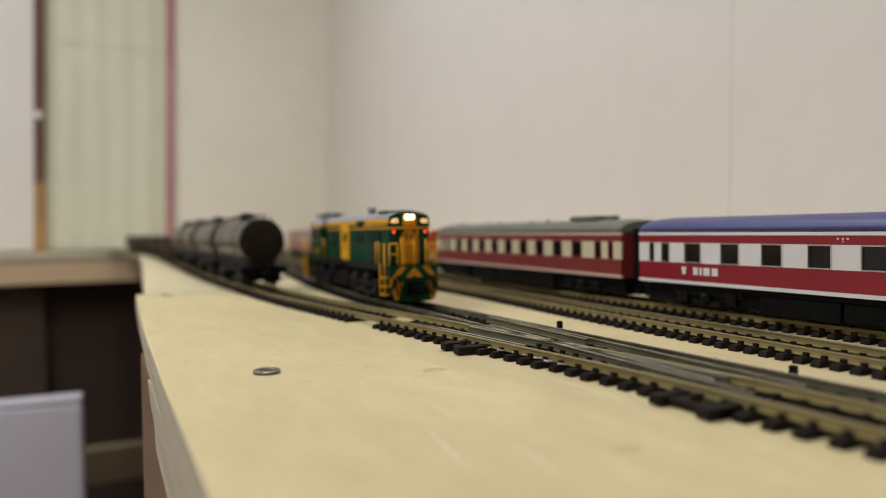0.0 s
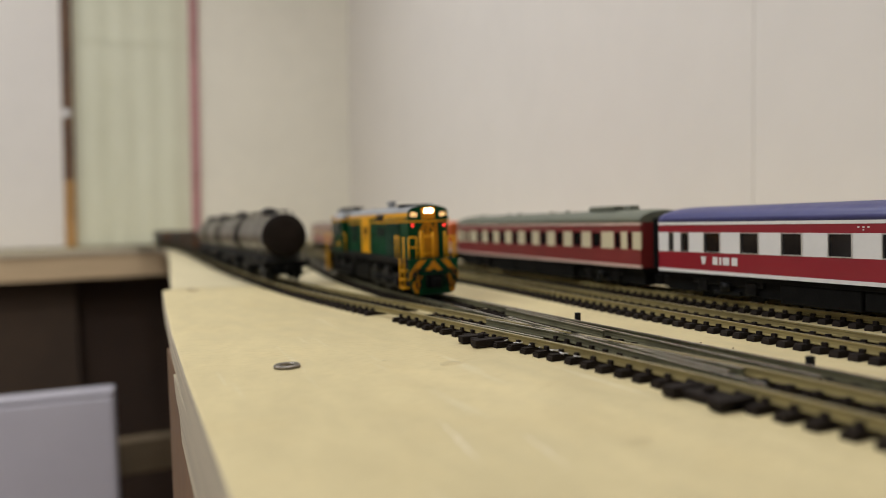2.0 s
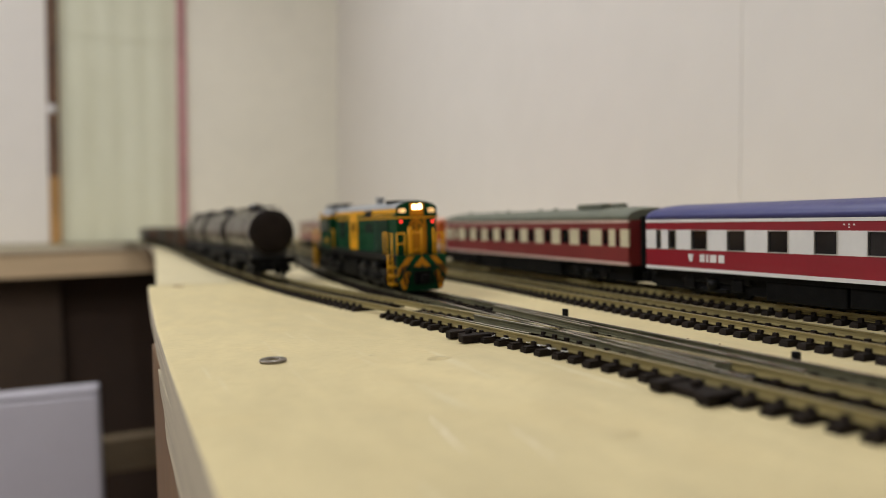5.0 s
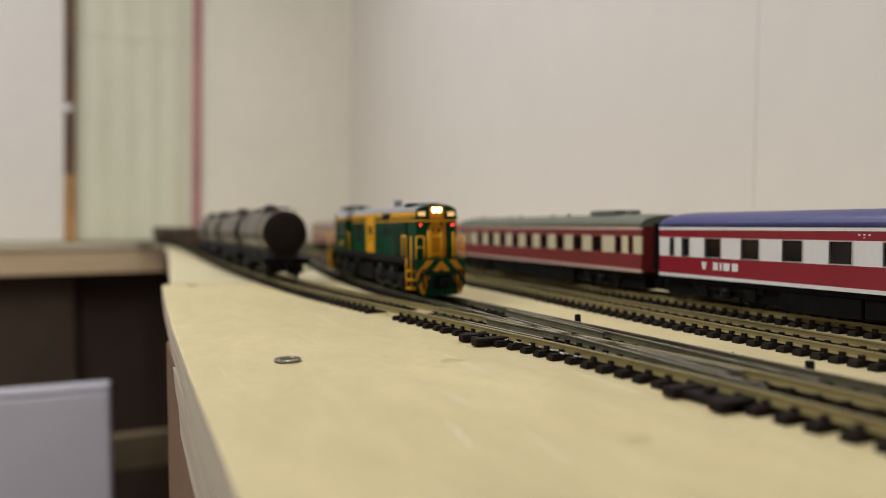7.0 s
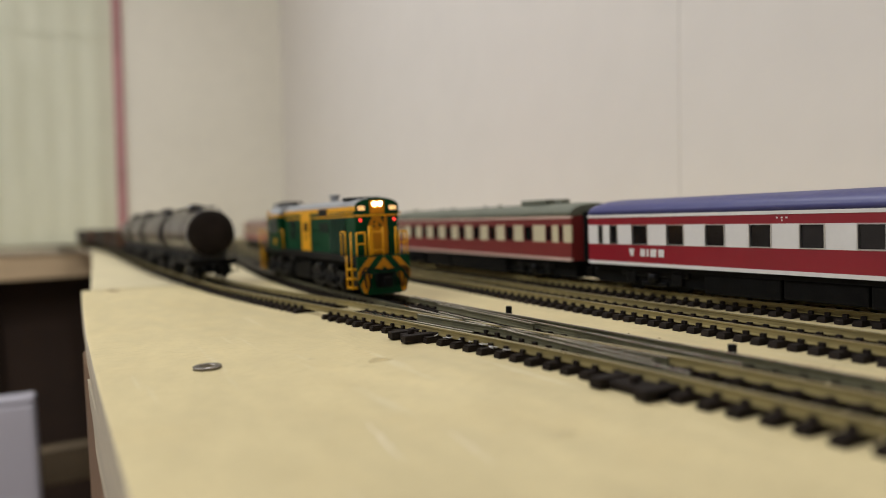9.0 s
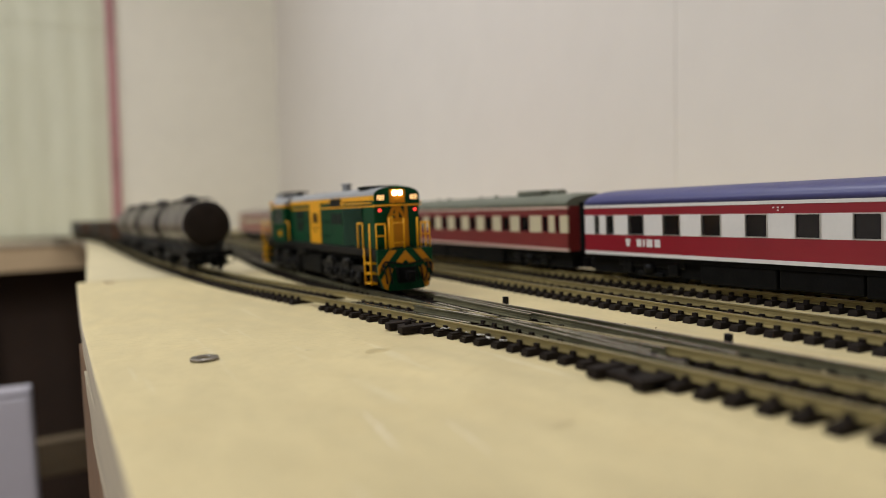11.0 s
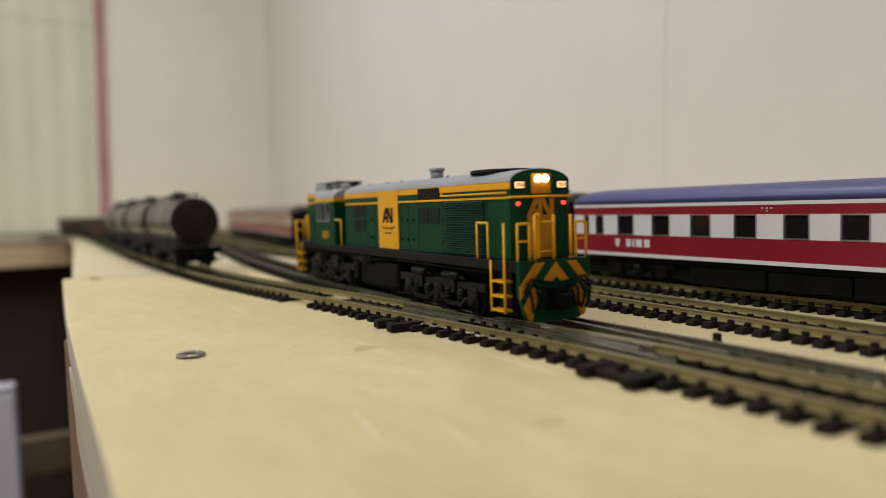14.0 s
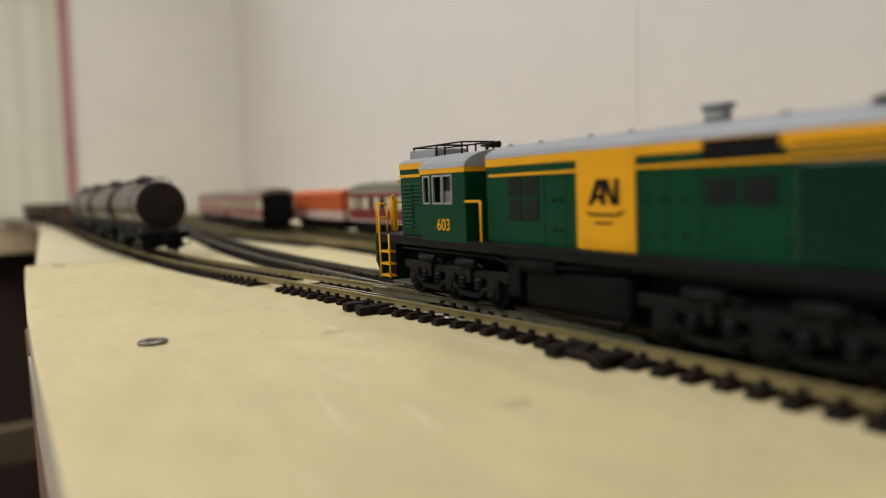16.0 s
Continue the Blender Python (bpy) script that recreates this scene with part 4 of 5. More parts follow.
            boxes("number_bar", [(*sorted((h + e * 0.0008, h + e * 0.0011)), yy + q - 0.00018, yy + q + 0.00018, 0.0491, 0.0505) for q in (-0.0014, -0.0005, 0.0004, 0.0013)], BLACKP, lo)
            bm = bmesh.new()
            rod(bm, (h + e * 0.0001, yy * 1.08, 0.0438), (h + e * 0.0010, yy * 1.08, 0.0438), 0.00065, 14)
            part("marker_light", bm, LAMPRED if e > 0 else BLACKP, lo, "lit red marker light" if e > 0 else "")
    # roof fittings
    bm = bmesh.new()
    rod(bm, (0.0370, 0, 0.0545), (0.0370, 0, 0.0582), 0.0029, 20)
    rod(bm, (0.0370, 0, 0.0581), (0.0370, 0, 0.0592), 0.0036, 20)
    part("chimney", bm, GREYROOF, lo, "grey round exhaust stack")
    bm = bmesh.new()
    rod(bm, (0.0790, 0, 0.0546), (0.0790, 0, 0.0558), 0.0115, 32)
    part("radiator_fan", bm, DARKGREY, lo, "dark flat radiator fan cover")
    for x in (-0.030, -0.016, 0.004, 0.018, 0.055):
        bm = bmesh.new()
        pipe(bm, [(x, -0.008, 0.0530), (x, -0.008, 0.0550), (x + 0.0015, -0.008, 0.0550), (x + 0.0015, -0.008, 0.0530)], 0.0003)
        part("lifting_eye", bm, GREYROOF, lo)
    boxes("roof_box", [(-0.0930, -0.0745, -0.0080, 0.0080, 0.0530, 0.0570)], GREYROOF, lo, "grey raised roof box", bev=0.0005)
    bm = bmesh.new()
    for yy in (-0.0075, 0.0075):
        pipe(bm, [(-0.0905, yy, 0.0580), (-0.0565, yy, 0.0580)], 0.0003)
        for x in (-0.0900, -0.0735, -0.0680, -0.0570):
            pipe(bm, [(x, yy, 0.0535), (x, yy, 0.0580)], 0.0004)
    for x in (-0.0905, -0.0735, -0.0565):
        pipe(bm, [(x, -0.0075, 0.0580), (x, 0.0075, 0.0580)], 0.0003)
    part("roof_rack", bm, BLACKP, lo, "black tubular aerial rack")
    bm = bmesh.new()
    for yy in (-0.004, -0.0015):
        rod(bm, (-0.0500, yy, 0.0562), (-0.0430, yy, 0.0562), 0.0004, 8, 0.0012)
    rod(bm, (-0.048, -0.003, 0.053), (-0.048, -0.003, 0.0562), 0.0006, 8)
    part("air_horn", bm, BLACKP, lo, "black air horns")
    # below the frame
    boxes("chassis_block", [(-0.0930, 0.0930, -0.0055, 0.0055, 0.0062, 0.0224)], UNDER, lo)
    boxes("fuel_tank", [(-0.0176, 0.0225, -0.0140, 0.0140, 0.0085, 0.0200)], UNDER, lo, bev=0.0015)
    for s in (-1, 1):
        bm = bmesh.new()
        rod(bm, (-0.0185, s * 0.0142, 0.0203), (-0.0020, s * 0.0142, 0.0203), 0.0021, 14)
        part("air_reservoir", bm, UNDER, lo)
        bm = bmesh.new()
        pipe(bm, [(-0.090, s * 0.0150, 0.0212), (-0.030, s * 0.0150, 0.0212), (-0.022, s * 0.0150, 0.0195), (0.024, s * 0.0150, 0.0218), (0.090, s * 0.0150, 0.0212)], 0.0005)
        part("brake_pipe", bm, UNDER, lo)
        boxes("battery_box", [(-0.0245, -0.0190, *sorted((s * 0.0105, s * 0.0150)), 0.0105, 0.0222)], UNDER, lo, bev=0.0004)
    wheels = []
    for x in (0.055, -0.0585):
        wheels += bogie(lo, x, (-0.0248, 0.0, 0.0248))[1]
    def slide(x):
        return x - 0.0055 * min(1.0, max(0.0, (0.085 - x) / 0.055))
    for ob in lo.children_recursive:
        if ob.parent and ob.parent.name.startswith("bogie"):
            continue
        if ob.matrix_basis == Matrix.Identity(4):
            for v in ob.data.vertices:
                v.co.x = slide(v.co.x)
        else:
            ob.location.x = slide(ob.location.x)
    lo.scale = (1.03, 0.86, 1.0)
    for w in wheels:
        w.scale = (1.0, 1.16, 1.0)
    return lo, wheels


loco, loco_wheels = locomotive()


# ---- passenger coaches: x along, y to the left, z up from the board ----
def coach(label, length, band, paint, stripe, gutter, roof, windows, frame, vents=7, end_mat=None, group="passenger coaches"):
    """windows: (centre, width) along x."""
    c = thing("passenger_coach", label, "coach", group=group)
    hl, hw = length / 2, 0.0170
    z = [0.0172, 0.0188, 0.0273, 0.0369, 0.0405, 0.0419]
    for s in (-1, 1):
        y0, y1 = sorted((s * (hw - 0.0012), s * hw))
        boxes("lower_panel", [(-hl, hl, y0, y1, z[1], z[2])], paint, c)
        boxes("upper_panel", [(-hl, hl, y0, y1, z[3], z[4])], paint, c)
        boxes("sill_stripe", [(-hl, hl, *sorted((s * (hw - 0.0012), s * (hw + 0.0002))), z[0], z[1])], stripe, c, "pale stripe along the sill")
        boxes("gutter_stripe", [(-hl, hl, *sorted((s * (hw - 0.0012), s * (hw + 0.0003))), z[4], z[5])], gutter, c, "pale stripe under the roof")
        xs = sorted(windows)
        prev = -hl
        for x, w in xs + [(hl, 0)]:
            if x - w / 2 > prev + 0.0002:
                boxes("band_panel", [(prev, x - w / 2, y0, y1, z[2], z[3])], band, c)
            prev = x + w / 2
        for x, w in xs:
            pane = boxes("window", [(x - w / 2, x + w / 2, *sorted((s * (hw - 0.0011), s * (hw - 0.0006))), z[2], z[3])], PANE, c, "dark window pane")
            bm = bmesh.new()
            yf = sorted((s * (hw - 0.0006), s * (hw + 0.00025)))
            t = 0.0005
            for q in ((x - w / 2, x + w / 2, z[2], z[2] + t), (x - w / 2, x + w / 2, z[3] - t, z[3]), (x - w / 2, x - w / 2 + t, z[2] + t, z[3] - t), (x + w / 2 - t, x + w / 2, z[2] + t, z[3] - t)):
                bx(bm, q[0], q[1], *yf, q[2], q[3])
            part("window_frame", bm, frame, pane)
    boxes("core", [(-hl + 0.001, hl - 0.001, -hw + 0.0014, hw - 0.0014, 0.0165, 0.0419)], UNDER, c)
    for e in (-1, 1):
        boxes("end_wall", [(*sorted((e * hl, e * (hl - 0.001))), -hw + 0.0013, hw - 0.0013, 0.0172, 0.0418)], end_mat or paint, c)
        bm = bmesh.new()
        edge = [(e * (hl + 0.0009 * k), 0.0088 - 0.0007 * (k % 2)) for k in range(7)]
        prism(bm, edge + [(x, -y) for x, y in edge[::-1]], "z", 0.0165, 0.0438)
        part("gangway", bm, BLACKP, c, "black concertina gangway")
    n = 14
    bm = bmesh.new()
    ridge = [(-(hw + 0.0003) * math.cos(math.pi * i / n), 0.0419 + 0.0073 * math.sin(math.pi * i / n) ** 0.75) for i in range(n + 1)]
    st = [(-hl, 0.82), (-hl + 0.004, 0.95), (-hl + 0.012, 1.0), (hl - 0.012, 1.0), (hl - 0.004, 0.95), (hl, 0.82)]
    rings = [[bm.verts.new((x, y, 0.0419 + (zz - 0.0419) * k)) for y, zz in ridge] for x, k in st]
    for a, b in zip(rings, rings[1:]):
        for i in range(n):
            bm.faces.new((a[i], b[i], b[i + 1], a[i + 1])).smooth = True
    for r in (rings[0], rings[-1]):
        bm.faces.new(r)
    for i in (0,):
        bm.faces.new([r[0] for r in rings] + [r[-1] for r in rings[::-1]])
    bmesh.ops.recalc_face_normals(bm, faces=bm.faces)
    top = part("roof", bm, roof, c, "curved roof")
    for k in range(vents):
        x = -hl * 0.8 + k * hl * 1.6 / 6
        bm = bmesh.new()
        rod(bm, (x, 0.004 * (-1) ** k, 0.0490), (x, 0.004 * (-1) ** k, 0.0503), 0.0016, 10, 0.0012)
        part("roof_vent", bm, roof, top)
    # underframe
    boxes("sole_bar", [(-hl, hl, -0.0155, 0.0155, 0.0150, 0.0170)], UNDER, c)
    boxes("coupler", [(-hl - 0.0062, -hl - 0.0001, -0.0085, 0.0085, 0.0082, 0.0140)], UNDER, c, bev=0.0006)
    boxes("coupler", [(hl + 0.0001, hl + 0.0062, -0.0085, 0.0085, 0.0082, 0.0140)], UNDER, c, bev=0.0006)
    # added dark block, closes the view through beneath the coach floor
    boxes("truss", [(-hl + 0.002, hl - 0.002, -0.0125, 0.0125, 0.0078, 0.0149)], UNDER, c)
    boxes("equipment_box", [(-0.060, -0.012, -0.0150, 0.0150, 0.0068, 0.0150), (-0.011, 0.022, -0.0145, 0.0145, 0.0072, 0.0150), (0.023, 0.060, -0.0148, 0.0148, 0.0066, 0.0150)], UNDER, c, bev=0.0006)
    for x in (-hl + 0.042, hl - 0.042):
        b = thing_part("bogie", c, pose(x, 0, -0.0064))
        for s in (-1, 1):
            bm = bmesh.new()
            bx(bm, -0.021, 0.021, *sorted((s * 0.0118, s * 0.0138)), 0.0185, 0.0215, 0.0005)
            for a in (-0.0145, 0.0145):
                bx(bm, a - 0.003, a + 0.003, *sorted((s * 0.0115, s * 0.0145)), 0.0150, 0.0210, 0.0005)
            rod(bm, (0, s * 0.0135, 0.0160), (0, s * 0.0135, 0.0200), 0.0030, 10)
            bx(bm, -0.008, 0.008, *sorted((s * 0.0118, s * 0.0140)), 0.0140, 0.0160, 0.0004)
            part("side_frame", bm, BOGIE, b)
        for a in (-0.0145, 0.0145):
            bm = bmesh.new()
            rod(bm, (a, -0.0115, 0.0174), (a, 0.0115, 0.0174), 0.001, 8)
            for s in (-1, 1):
                rod(bm, (a, s * 0.0074, 0.0174), (a, s * 0.0102, 0.0174), 0.0057, 20)
            part("wheelset", bm, UNDER, b)
    return c


def chord(line, y0, y1):
    a, _ = on_line(line, y0)
    b, _ = on_line(line, y1)
    m = (a + b) / 2
    return pose(m[0], m[1], 0, 0, 0, math.degrees(math.atan2(b[1] - a[1], b[0] - a[0])))


# near coach: its far end at y 0.288, windows every 21.9 mm
WIN = [(0.2514 - 0.0219 * k - 0.1555, 0.0104) for k in range(10)]
express = coach("maroon and white coach with a blue roof", 0.265, WHITEP, MAROON, WHITEP, WHITEP, BLUEROOF, WIN + [(0.1137, 0.0056), (0.1232, 0.0036)], SILVER, vents=0)
express.matrix_basis = pose(0.272, 0.1555, 0, 0, 0, 90)
bm = bmesh.new()
x0 = 0.1030
for k, (w, lean) in enumerate(((0.0034, 0.0008), (0.0030, 0), (0.0013, 0), (0.0038, 0), (0.0034, 0))):
    off = x0 - (0.0, 0.0075, 0.0115, 0.0138, 0.0189)[k]
    prism(bm, [(off - lean, 0.0218), (off - w + lean, 0.0218), (off - w, 0.0254), (off, 0.0254)] if k == 0 else [(off, 0.0218), (off - w, 0.0218), (off - w, 0.0254), (off, 0.0254)], "y", 0.0170, 0.01715)
part("lettering_block", bm, WHITEP, express, "plain white lettering blocks")
bm = bmesh.new()
for x in (0.0225, 0.0205, 0.0185):
    bx(bm, x - 0.0004, x + 0.0004, 0.0170, 0.01715, 0.0389, 0.0395)
bx(bm, 0.0202, 0.0208, 0.0170, 0.01715, 0.0379, 0.0384)
part("small_marking", bm, WHITEP, express, "tiny white marking bars")

old = coach("maroon and cream coach with grey-green roof", 0.268, CREAM, MAROON_OLD, VANPALE, VANPALE, GREENROOF, [(-0.0905 + 0.0219 * k, 0.0108) for k in range(9)] + [(-0.1125, 0.0066), (-0.1245, 0.0045), (0.108, 0.0066), (0.1200, 0.0045)], MAROON_OLD)
old.matrix_basis = chord(C, 0.302, 0.570)
bm = bmesh.new()
for s in (-1, 1):
    bx(bm, -0.098, -0.070, *sorted((s * 0.002, s * 0.009)), 0.0488, 0.0518, 0.0008)
part("roof_duct", bm, GREENROOF, old, "raised grey roof duct")

van = thing("goods_van", "bright orange goods van with a pale lower band", "van")
boxes("body", [(-0.086, 0.086, -0.0165, 0.0165, 0.0250, 0.0405)], VANORANGE, van, bev=0.0006)
boxes("lower_band", [(-0.0862, 0.0862, -0.0167, 0.0167, 0.0165, 0.0249)], VANPALE, van, "pale pink lower band", bev=0.0004)
bm = bmesh.new()
prism(bm, arc_roof(0.0168, 0.0405, 0.0450), "x", -0.0865, 0.0865)
part("roof", bm, VANORANGE, van)
for k in range(15):
    for s in (-1, 1):
        x = -0.0826 + k * 0.0118
        boxes("side_rib", [(x - 0.0006, x + 0.0006, *sorted((s * 0.01655, s * 0.0173)), 0.0252, 0.0403)], VANORANGE, van)
# added dark block that keeps the van's underside from showing through
boxes("truss", [(-0.046, 0.046, -0.0110, 0.0110, 0.0066, 0.0134)], UNDER, van)
boxes("underframe", [(-0.086, 0.086, -0.0150, 0.0150, 0.0135, 0.0164)], UNDER, van)
for x in (-0.062, 0.062):
    bm = bmesh.new()
    bx(bm, x - 0.009, x + 0.009, -0.0135, 0.0135, 0.0095, 0.0134, 0.0005)
    for a in (-0.006, 0.006):
        for s in (-1, 1):
            rod(bm, (x + a, s * 0.0074, 0.0104), (x + a, s * 0.0102, 0.0104), 0.0052, 18)
    part("bogie", bm, UNDER, van)
van.matrix_basis = chord(C, 0.592, 0.768)

for k, (y0, y1) in enumerate(((0.705, 0.960), (0.975, 1.23))):
    far = coach("faded red and cream coach with black gangway end", 0.255, CREAM, PINKRED, VANPALE, VANPALE, BROWNROOF, [(-0.1 + 0.0185 * j, 0.0072) for j in range(12)], PINKRED, end_mat=BLACKP)
    far.matrix_basis = chord(B, y0, y1)


# ---- tank wagons ----
def tank_wagon():
    t = thing("tank_wagon", "grimy black cylindrical tank wagon on the curve", "tank wagon", group="tank wagon train")
    R, zc, hl = 0.0162, 0.0385, 0.0530
    bm = bmesh.new()
    n = 36
    st = [(-hl - 0.0022, 0.0), (-hl - 0.0021, 0.4), (-hl - 0.0016, 0.8), (-hl - 0.0008, 0.95), (-hl, 1.0), (-hl + 0.0008, 1.0), (hl - 0.0008, 1.0), (hl, 1.0), (hl + 0.0008, 0.95), (hl + 0.0016, 0.8), (hl + 0.0021, 0.4), (hl + 0.0022, 0.0)]
    rings = []
    for x, k in st:
        rings.append([bm.verts.new((x, R * max(k, 0.001) * math.cos(2 * math.pi * i / n), zc + R * max(k, 0.001) * math.sin(2 * math.pi * i / n))) for i in range(n)])
    for j, (a, b) in enumerate(zip(rings, rings[1:])):
        for i in range(n):
            f = bm.faces.new((a[i], a[(i + 1) % n], b[(i + 1) % n], b[i]))
            f.smooth = True
            f.material_index = 1 if j < 4 or j > 6 else 0
    bmesh.ops.recalc_face_normals(bm, faces=bm.faces)
    barrel = part("barrel", bm, TANKGREY, t, "dark grimy tank barrel")
    barrel.data.materials.append(TANKEND)
    for x in (-0.028, 0.028):
        bm = bmesh.new()
        for i in range(n):
            a, b = 2 * math.pi * i / n, 2 * math.pi * (i + 1) / n
            q = [bm.verts.new((x + dx, r * math.cos(w), zc + r * math.sin(w))) for w in (a, b) for dx, r in ((-0.0006, R), (-0.0006, R + 0.0003), (0.0006, R + 0.0003), (0.0006, R))]
            for k in range(3):
                bm.faces.new((q[k], q[k + 1], q[k + 5], q[k + 4])).smooth = True
        bmesh.ops.remove_doubles(bm, verts=bm.verts, dist=1e-6)
        part("strap", bm, TANKEND, barrel)
    bm = bmesh.new()
    rod(bm, (0, 0, zc + R - 0.001), (0, 0, zc + R + 0.0045), 0.0055, 24)
    rod(bm, (0, 0, zc + R + 0.0045), (0, 0, zc + R + 0.0056), 0.0045, 24, 0.002)
    part("dome", bm, TANKGREY, t)
    boxes("walkway", [(-0.046, 0.046, -0.0052, -0.0022, zc + R + 0.0022, zc + R + 0.0029), (-0.046, 0.046, 0.0022, 0.0052, zc + R + 0.0022, zc + R + 0.0029)], UNDER, t)
    for x in (-0.045, -0.02, 0.02, 0.045):
        bm = bmesh.new()
        pipe(bm, [(x, -0.004, zc + R - 0.0012), (x, -0.004, zc + R + 0.0020), (x, 0.004, zc + R + 0.0020), (x, 0.004, zc + R - 0.0012)], 0.0004)
        part("walkway_bracket", bm, UNDER, t)
    for s in (-1, 1):
        bm = bmesh.new()
        pipe(bm, [(-0.0515, s * 0.0155, 0.020), (-0.0515, s * 0.0165, zc), (-0.0515, s * 0.006, zc + R + 0.002)], 0.0004)
        for z in (0.024, 0.029, 0.034, 0.039):
            pipe(bm, [(-0.0515, s * 0.0162, z), (-0.0465, s * 0.0162, z)], 0.0003)
        part("ladder", bm, WAGONGREY, t)
    boxes("solebar", [(-0.0565, 0.0565, -0.0130, -0.0105, 0.0155, 0.0195), (-0.0565, 0.0565, 0.0105, 0.0130, 0.0155, 0.0195), (-0.0575, -0.0555, -0.0165, 0.0165, 0.0150, 0.0198), (0.0555, 0.0575, -0.0165, 0.0165, 0.0150, 0.0198)], UNDER, t, bev=0.0003)
    for x in (-0.040, 0.0, 0.040):
        bm = bmesh.new()
        prism(bm, [(-0.0125, 0.0195), (0.0125, 0.0195), (0.0148, 0.0285), (0.0100, 0.0245), (0.0, 0.0216), (-0.0100, 0.0245), (-0.0148, 0.0285)], "x", x - 0.0018, x + 0.0018)
        part("saddle", bm, WAGONGREY, t)
    for e in (-1, 1):
        bm = bmesh.new()
        bx(bm, *sorted((e * 0.0575, e * 0.0640)), -0.0016, 0.0016, 0.0130, 0.0165, 0.0004)
        bx(bm, *sorted((e * 0.0620, e * 0.0655)), -0.0030, 0.0022, 0.0122, 0.0172, 0.0005)
        pipe(bm, [(e * 0.0575, 0.006, 0.0165), (e * 0.0576, 0.006, 0.0150), (e * 0.0576, 0.0066, 0.0095)], 0.0005)
        pipe(bm, [(e * 0.0578, -0.0160, 0.0175), (e * 0.0590, -0.0160, 0.0110), (e * 0.0590, -0.0110, 0.0110)], 0.0004)
        part("coupler", bm, UNDER, t)
        b = thing_part("bogie", t, pose(e * 0.038, 0, -0.0064))
        for s in (-1, 1):
            bm = bmesh.new()
            bx(bm, -0.0125, 0.0125, *sorted((s * 0.0112, s * 0.0132)), 0.0190, 0.0215, 0.0005)
            prism(bm, [(-0.0125, 0.0195), (-0.004, 0.0140), (0.004, 0.0140), (0.0125, 0.0195), (0.0105, 0.0195), (0.003, 0.0156), (-0.003, 0.0156), (-0.0105, 0.0195)], "y", *sorted((s * 0.0112, s * 0.0134)))
            for a in (-0.0102, 0.0102):
                bx(bm, a - 0.0022, a + 0.0022, *sorted((s * 0.0112, s * 0.0140)), 0.0150, 0.0200, 0.0004)
            rod(bm, (0, s * 0.0125, 0.0150), (0, s * 0.0125, 0.0195), 0.0022, 8)
            part("side_frame", bm, BOGIE, b)
        for a in (-0.0102, 0.0102):
            bm = bmesh.new()
            rod(bm, (a, -0.0112, 0.0169), (a, 0.0112, 0.0169), 0.001, 8)
            for s in (-1, 1):
                rod(bm, (a, s * 0.0074, 0.0169), (a, s * 0.0102, 0.0169), 0.0052, 20)
            part("wheelset", bm, UNDER, b)
    return t


def along(line, s0, span):
    """A pose for a wagon whose bogies stand span apart round the distance s0 along the line."""
    s = np.concatenate([[0], np.cumsum(np.hypot(*np.diff(line, axis=0).T))])
    a = np.array([np.interp(s0 - span / 2, s, line[:, k]) for k in (0, 1)])
    b = np.array([np.interp(s0 + span / 2, s, line[:, k]) for k in (0, 1)])
    m = (a + b) / 2
    return pose(m[0], m[1], 0, 0, 0, math.degrees(math.atan2(b[1] - a[1], b[0] - a[0])))


S_A = np.concatenate([[0], np.cumsum(np.hypot(*np.diff(A, axis=0).T))])
start = float(np.interp(0.515, A[:, 1][:330], S_A[:330])) + 0.058
first = tank_wagon()
first.matrix_basis = along(A, start, 0.076)
for k in (1, 2, 3):
    copy_thing(first, along(A, start + 0.131 * k, 0.076))


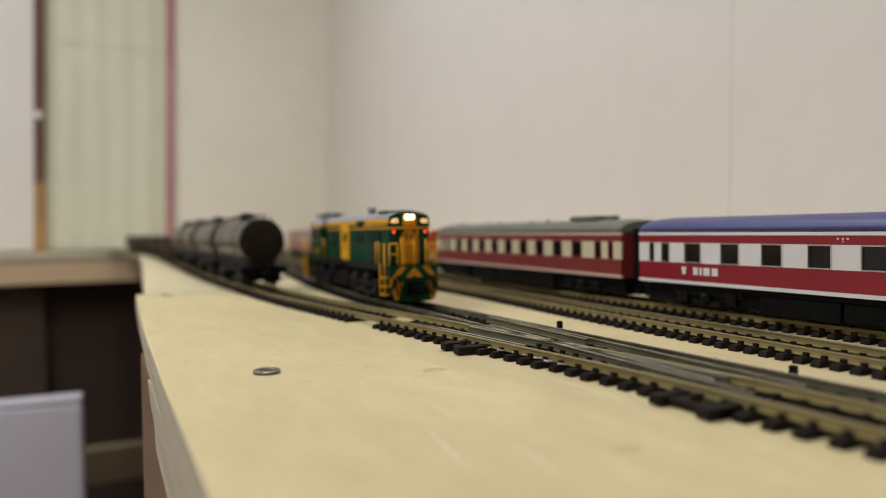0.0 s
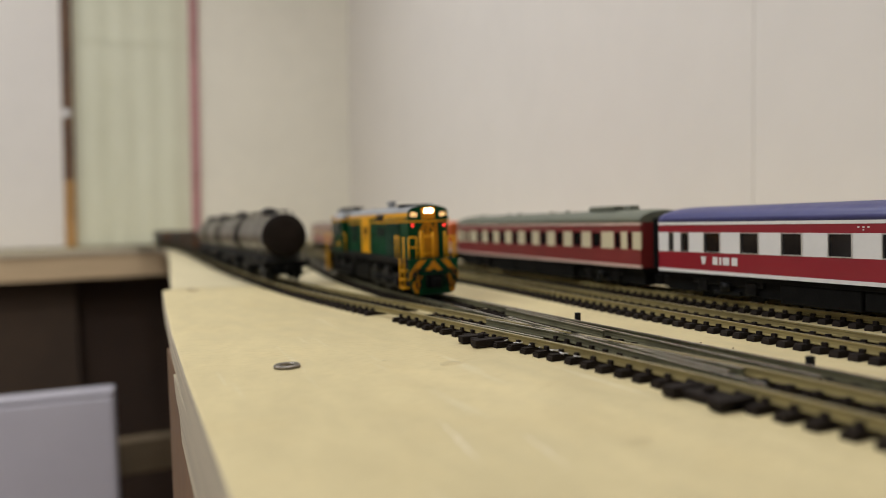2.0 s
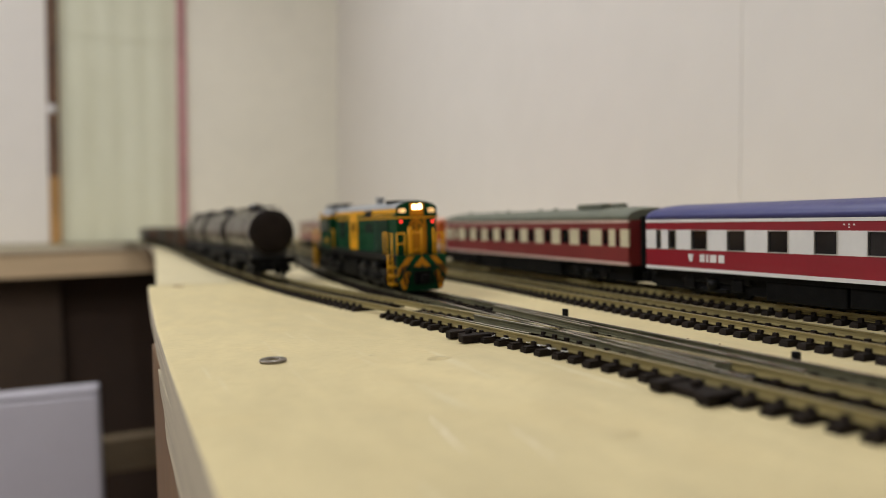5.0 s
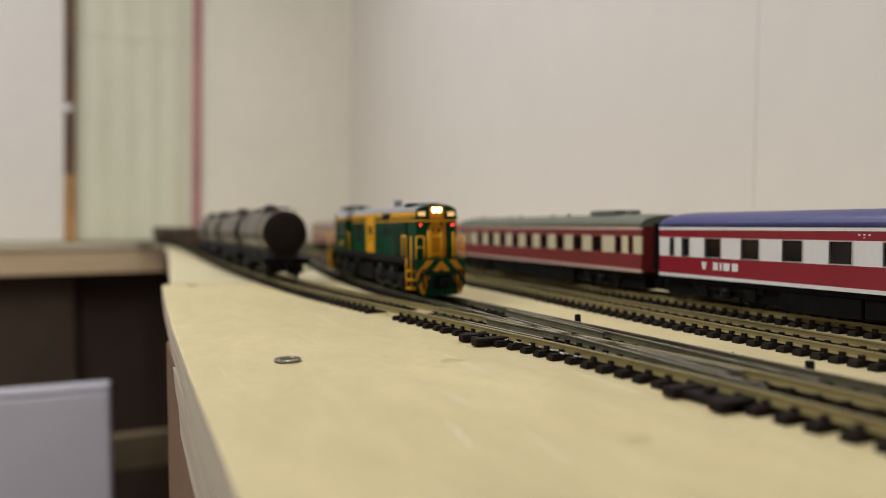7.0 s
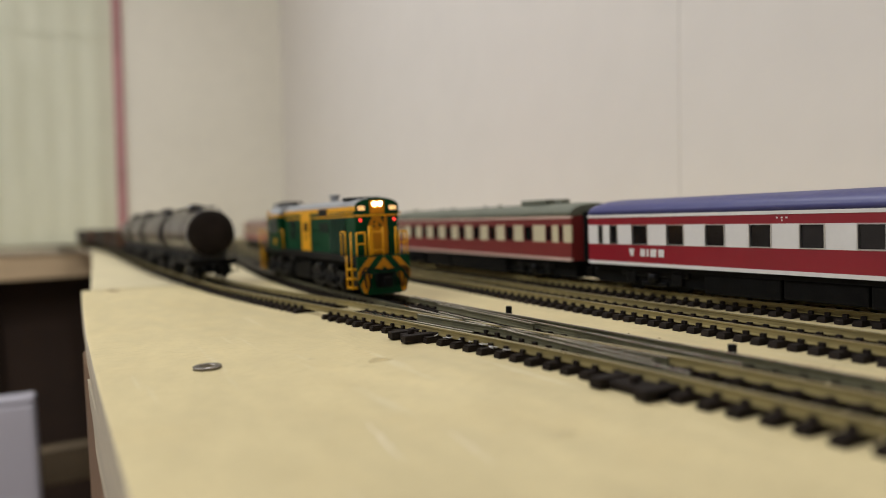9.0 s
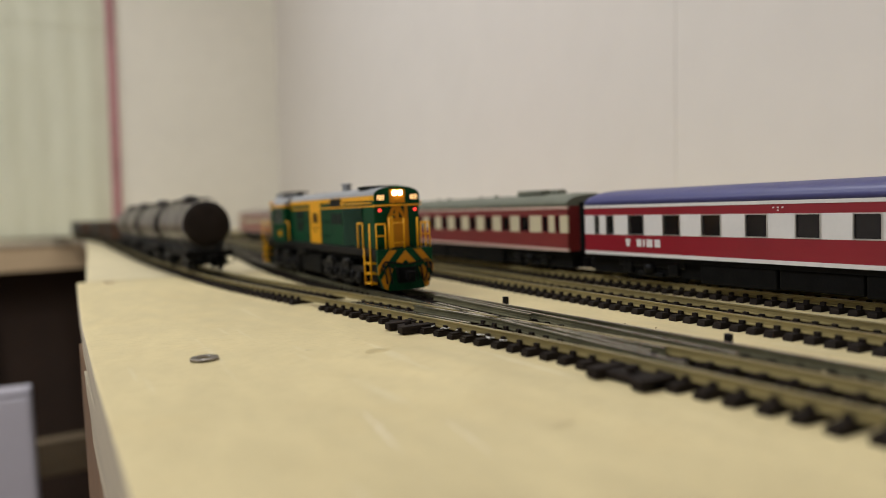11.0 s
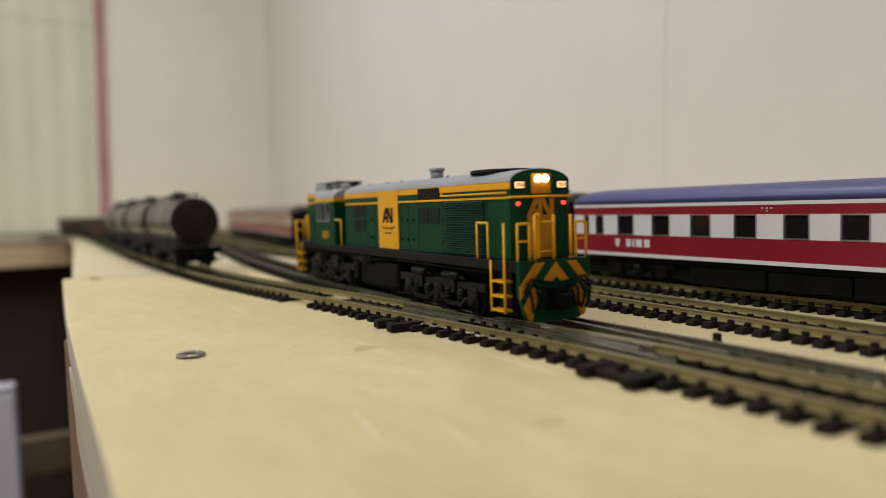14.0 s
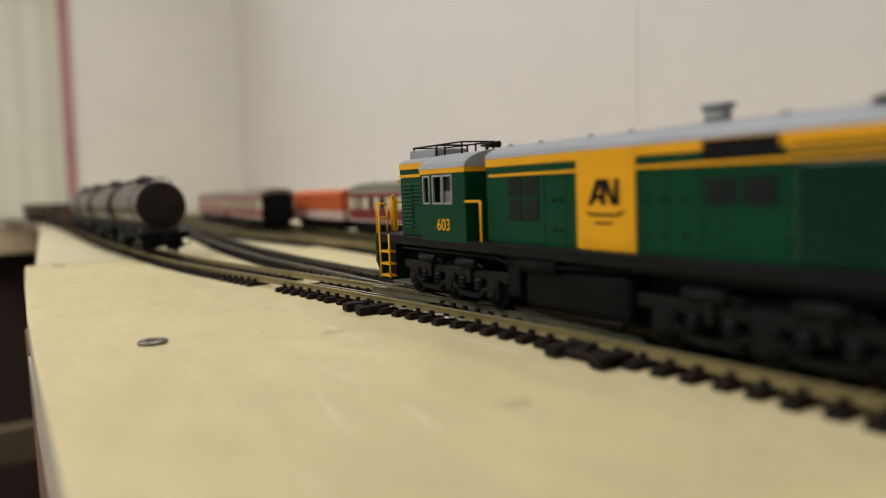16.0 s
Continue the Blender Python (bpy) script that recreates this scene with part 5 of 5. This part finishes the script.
def open_wagon(mat):
    w = thing("open_wagon", "dark weathered open goods wagon behind the tanks", "wagon", group="open wagon train")
    boxes("floor_frame", [(-0.052, 0.052, -0.0140, 0.0140, 0.0150, 0.0178)], UNDER, w)
    for s in (-1, 1):
        boxes("side", [(-0.052, 0.052, *sorted((s * 0.0145, s * 0.0155)), 0.0179, 0.0400)], mat, w, bev=0.0002)
        bm = bmesh.new()
        for k in range(10):
            x = -0.050 + k * 0.0111
            bx(bm, x - 0.0006, x + 0.0006, *sorted((s * 0.0155, s * 0.0164)), 0.0160, 0.0398)
        bx(bm, -0.052, 0.052, *sorted((s * 0.0155, s * 0.0161)), 0.0385, 0.0398)
        part("rib", bm, mat, w)
        boxes("end", [(*sorted((s * 0.0510, s * 0.0520)), -0.0144, 0.0144, 0.0179, 0.0405)], mat, w, bev=0.0002)
        bm = bmesh.new()
        bx(bm, *sorted((s * 0.0520, s * 0.0600)), -0.0016, 0.0016, 0.0130, 0.0165, 0.0004)
        part("coupler", bm, UNDER, w)
        b = thing_part("bogie", w, pose(s * 0.035, 0, -0.0064))
        for e in (-1, 1):
            bm = bmesh.new()
            bx(bm, -0.0125, 0.0125, *sorted((e * 0.0112, e * 0.0134)), 0.0160, 0.0212, 0.0006)
            part("side_frame", bm, BOGIE, b)
        for a in (-0.0102, 0.0102):
            bm = bmesh.new()
            rod(bm, (a, -0.0112, 0.0166), (a, 0.0112, 0.0166), 0.001, 8)
            for e in (-1, 1):
                rod(bm, (a, e * 0.0074, 0.0166), (a, e * 0.0102, 0.0166), 0.0052, 18)
            part("wheelset", bm, UNDER, b)
    boxes("load", [(-0.0505, 0.0505, -0.0140, 0.0140, 0.0179, 0.0350)], TANKEND, w, "dark load", bev=0.002)
    return w


rusty, dark_wagon = open_wagon(RUSTY), open_wagon(TANKGREY)
rusty.matrix_basis = along(A, start + 0.393 + 0.124, 0.070)
dark_wagon.matrix_basis = along(A, start + 0.393 + 0.124 * 2, 0.070)
for k in range(3, 8):
    copy_thing(rusty if k % 3 == 0 else dark_wagon, along(A, start + 0.393 + 0.124 * k, 0.070))


# ---- what moves ----
RUN = [(0, 0.463), (4.2, 0.463), (5.3, 0.4617), (6, 0.4594), (6.5, 0.457), (7, 0.4536), (7.5, 0.4499), (8, 0.4459), (8.5, 0.442), (9, 0.4378), (9.6, 0.4313), (10.3, 0.4215), (11, 0.4095), (11.5, 0.3997), (12, 0.386), (12.5, 0.3672), (13, 0.345), (13.5, 0.3195), (14, 0.2895), (14.5, 0.2575), (15, 0.221), (15.5, 0.1818), (16, 0.1388)]


def motions():
    ts, ys = [r[0] for r in RUN], [r[1] for r in RUN]
    rows = []
    for t, y in RUN:
        a, _ = on_line_exact(D, y - 0.066)
        b, _ = on_line_exact(D, y + 0.066)
        m = (a + b) / 2
        rows.append((t, pose(m[0], m[1], 0, 0, 0, math.degrees(math.atan2(a[1] - b[1], a[0] - b[0])))))
    walk(loco, rows)
    for w in loco_wheels:
        base = w.matrix_basis.translation.copy()
        turn, last, spin = [], ys[0], 0.0
        for k in range(161):
            t = k / 10
            y = float(np.interp(t, ts, ys))
            spin += math.degrees((last - y) / 0.0057)
            last = y
            turn.append((t, pose(*base, 0, spin, 0)))
        walk(w, turn)


def on_line_exact(line, y):
    o = np.argsort(line[:400, 1])
    return np.array([np.interp(y, line[o, 1], line[o, 0]), y]), None


motions()
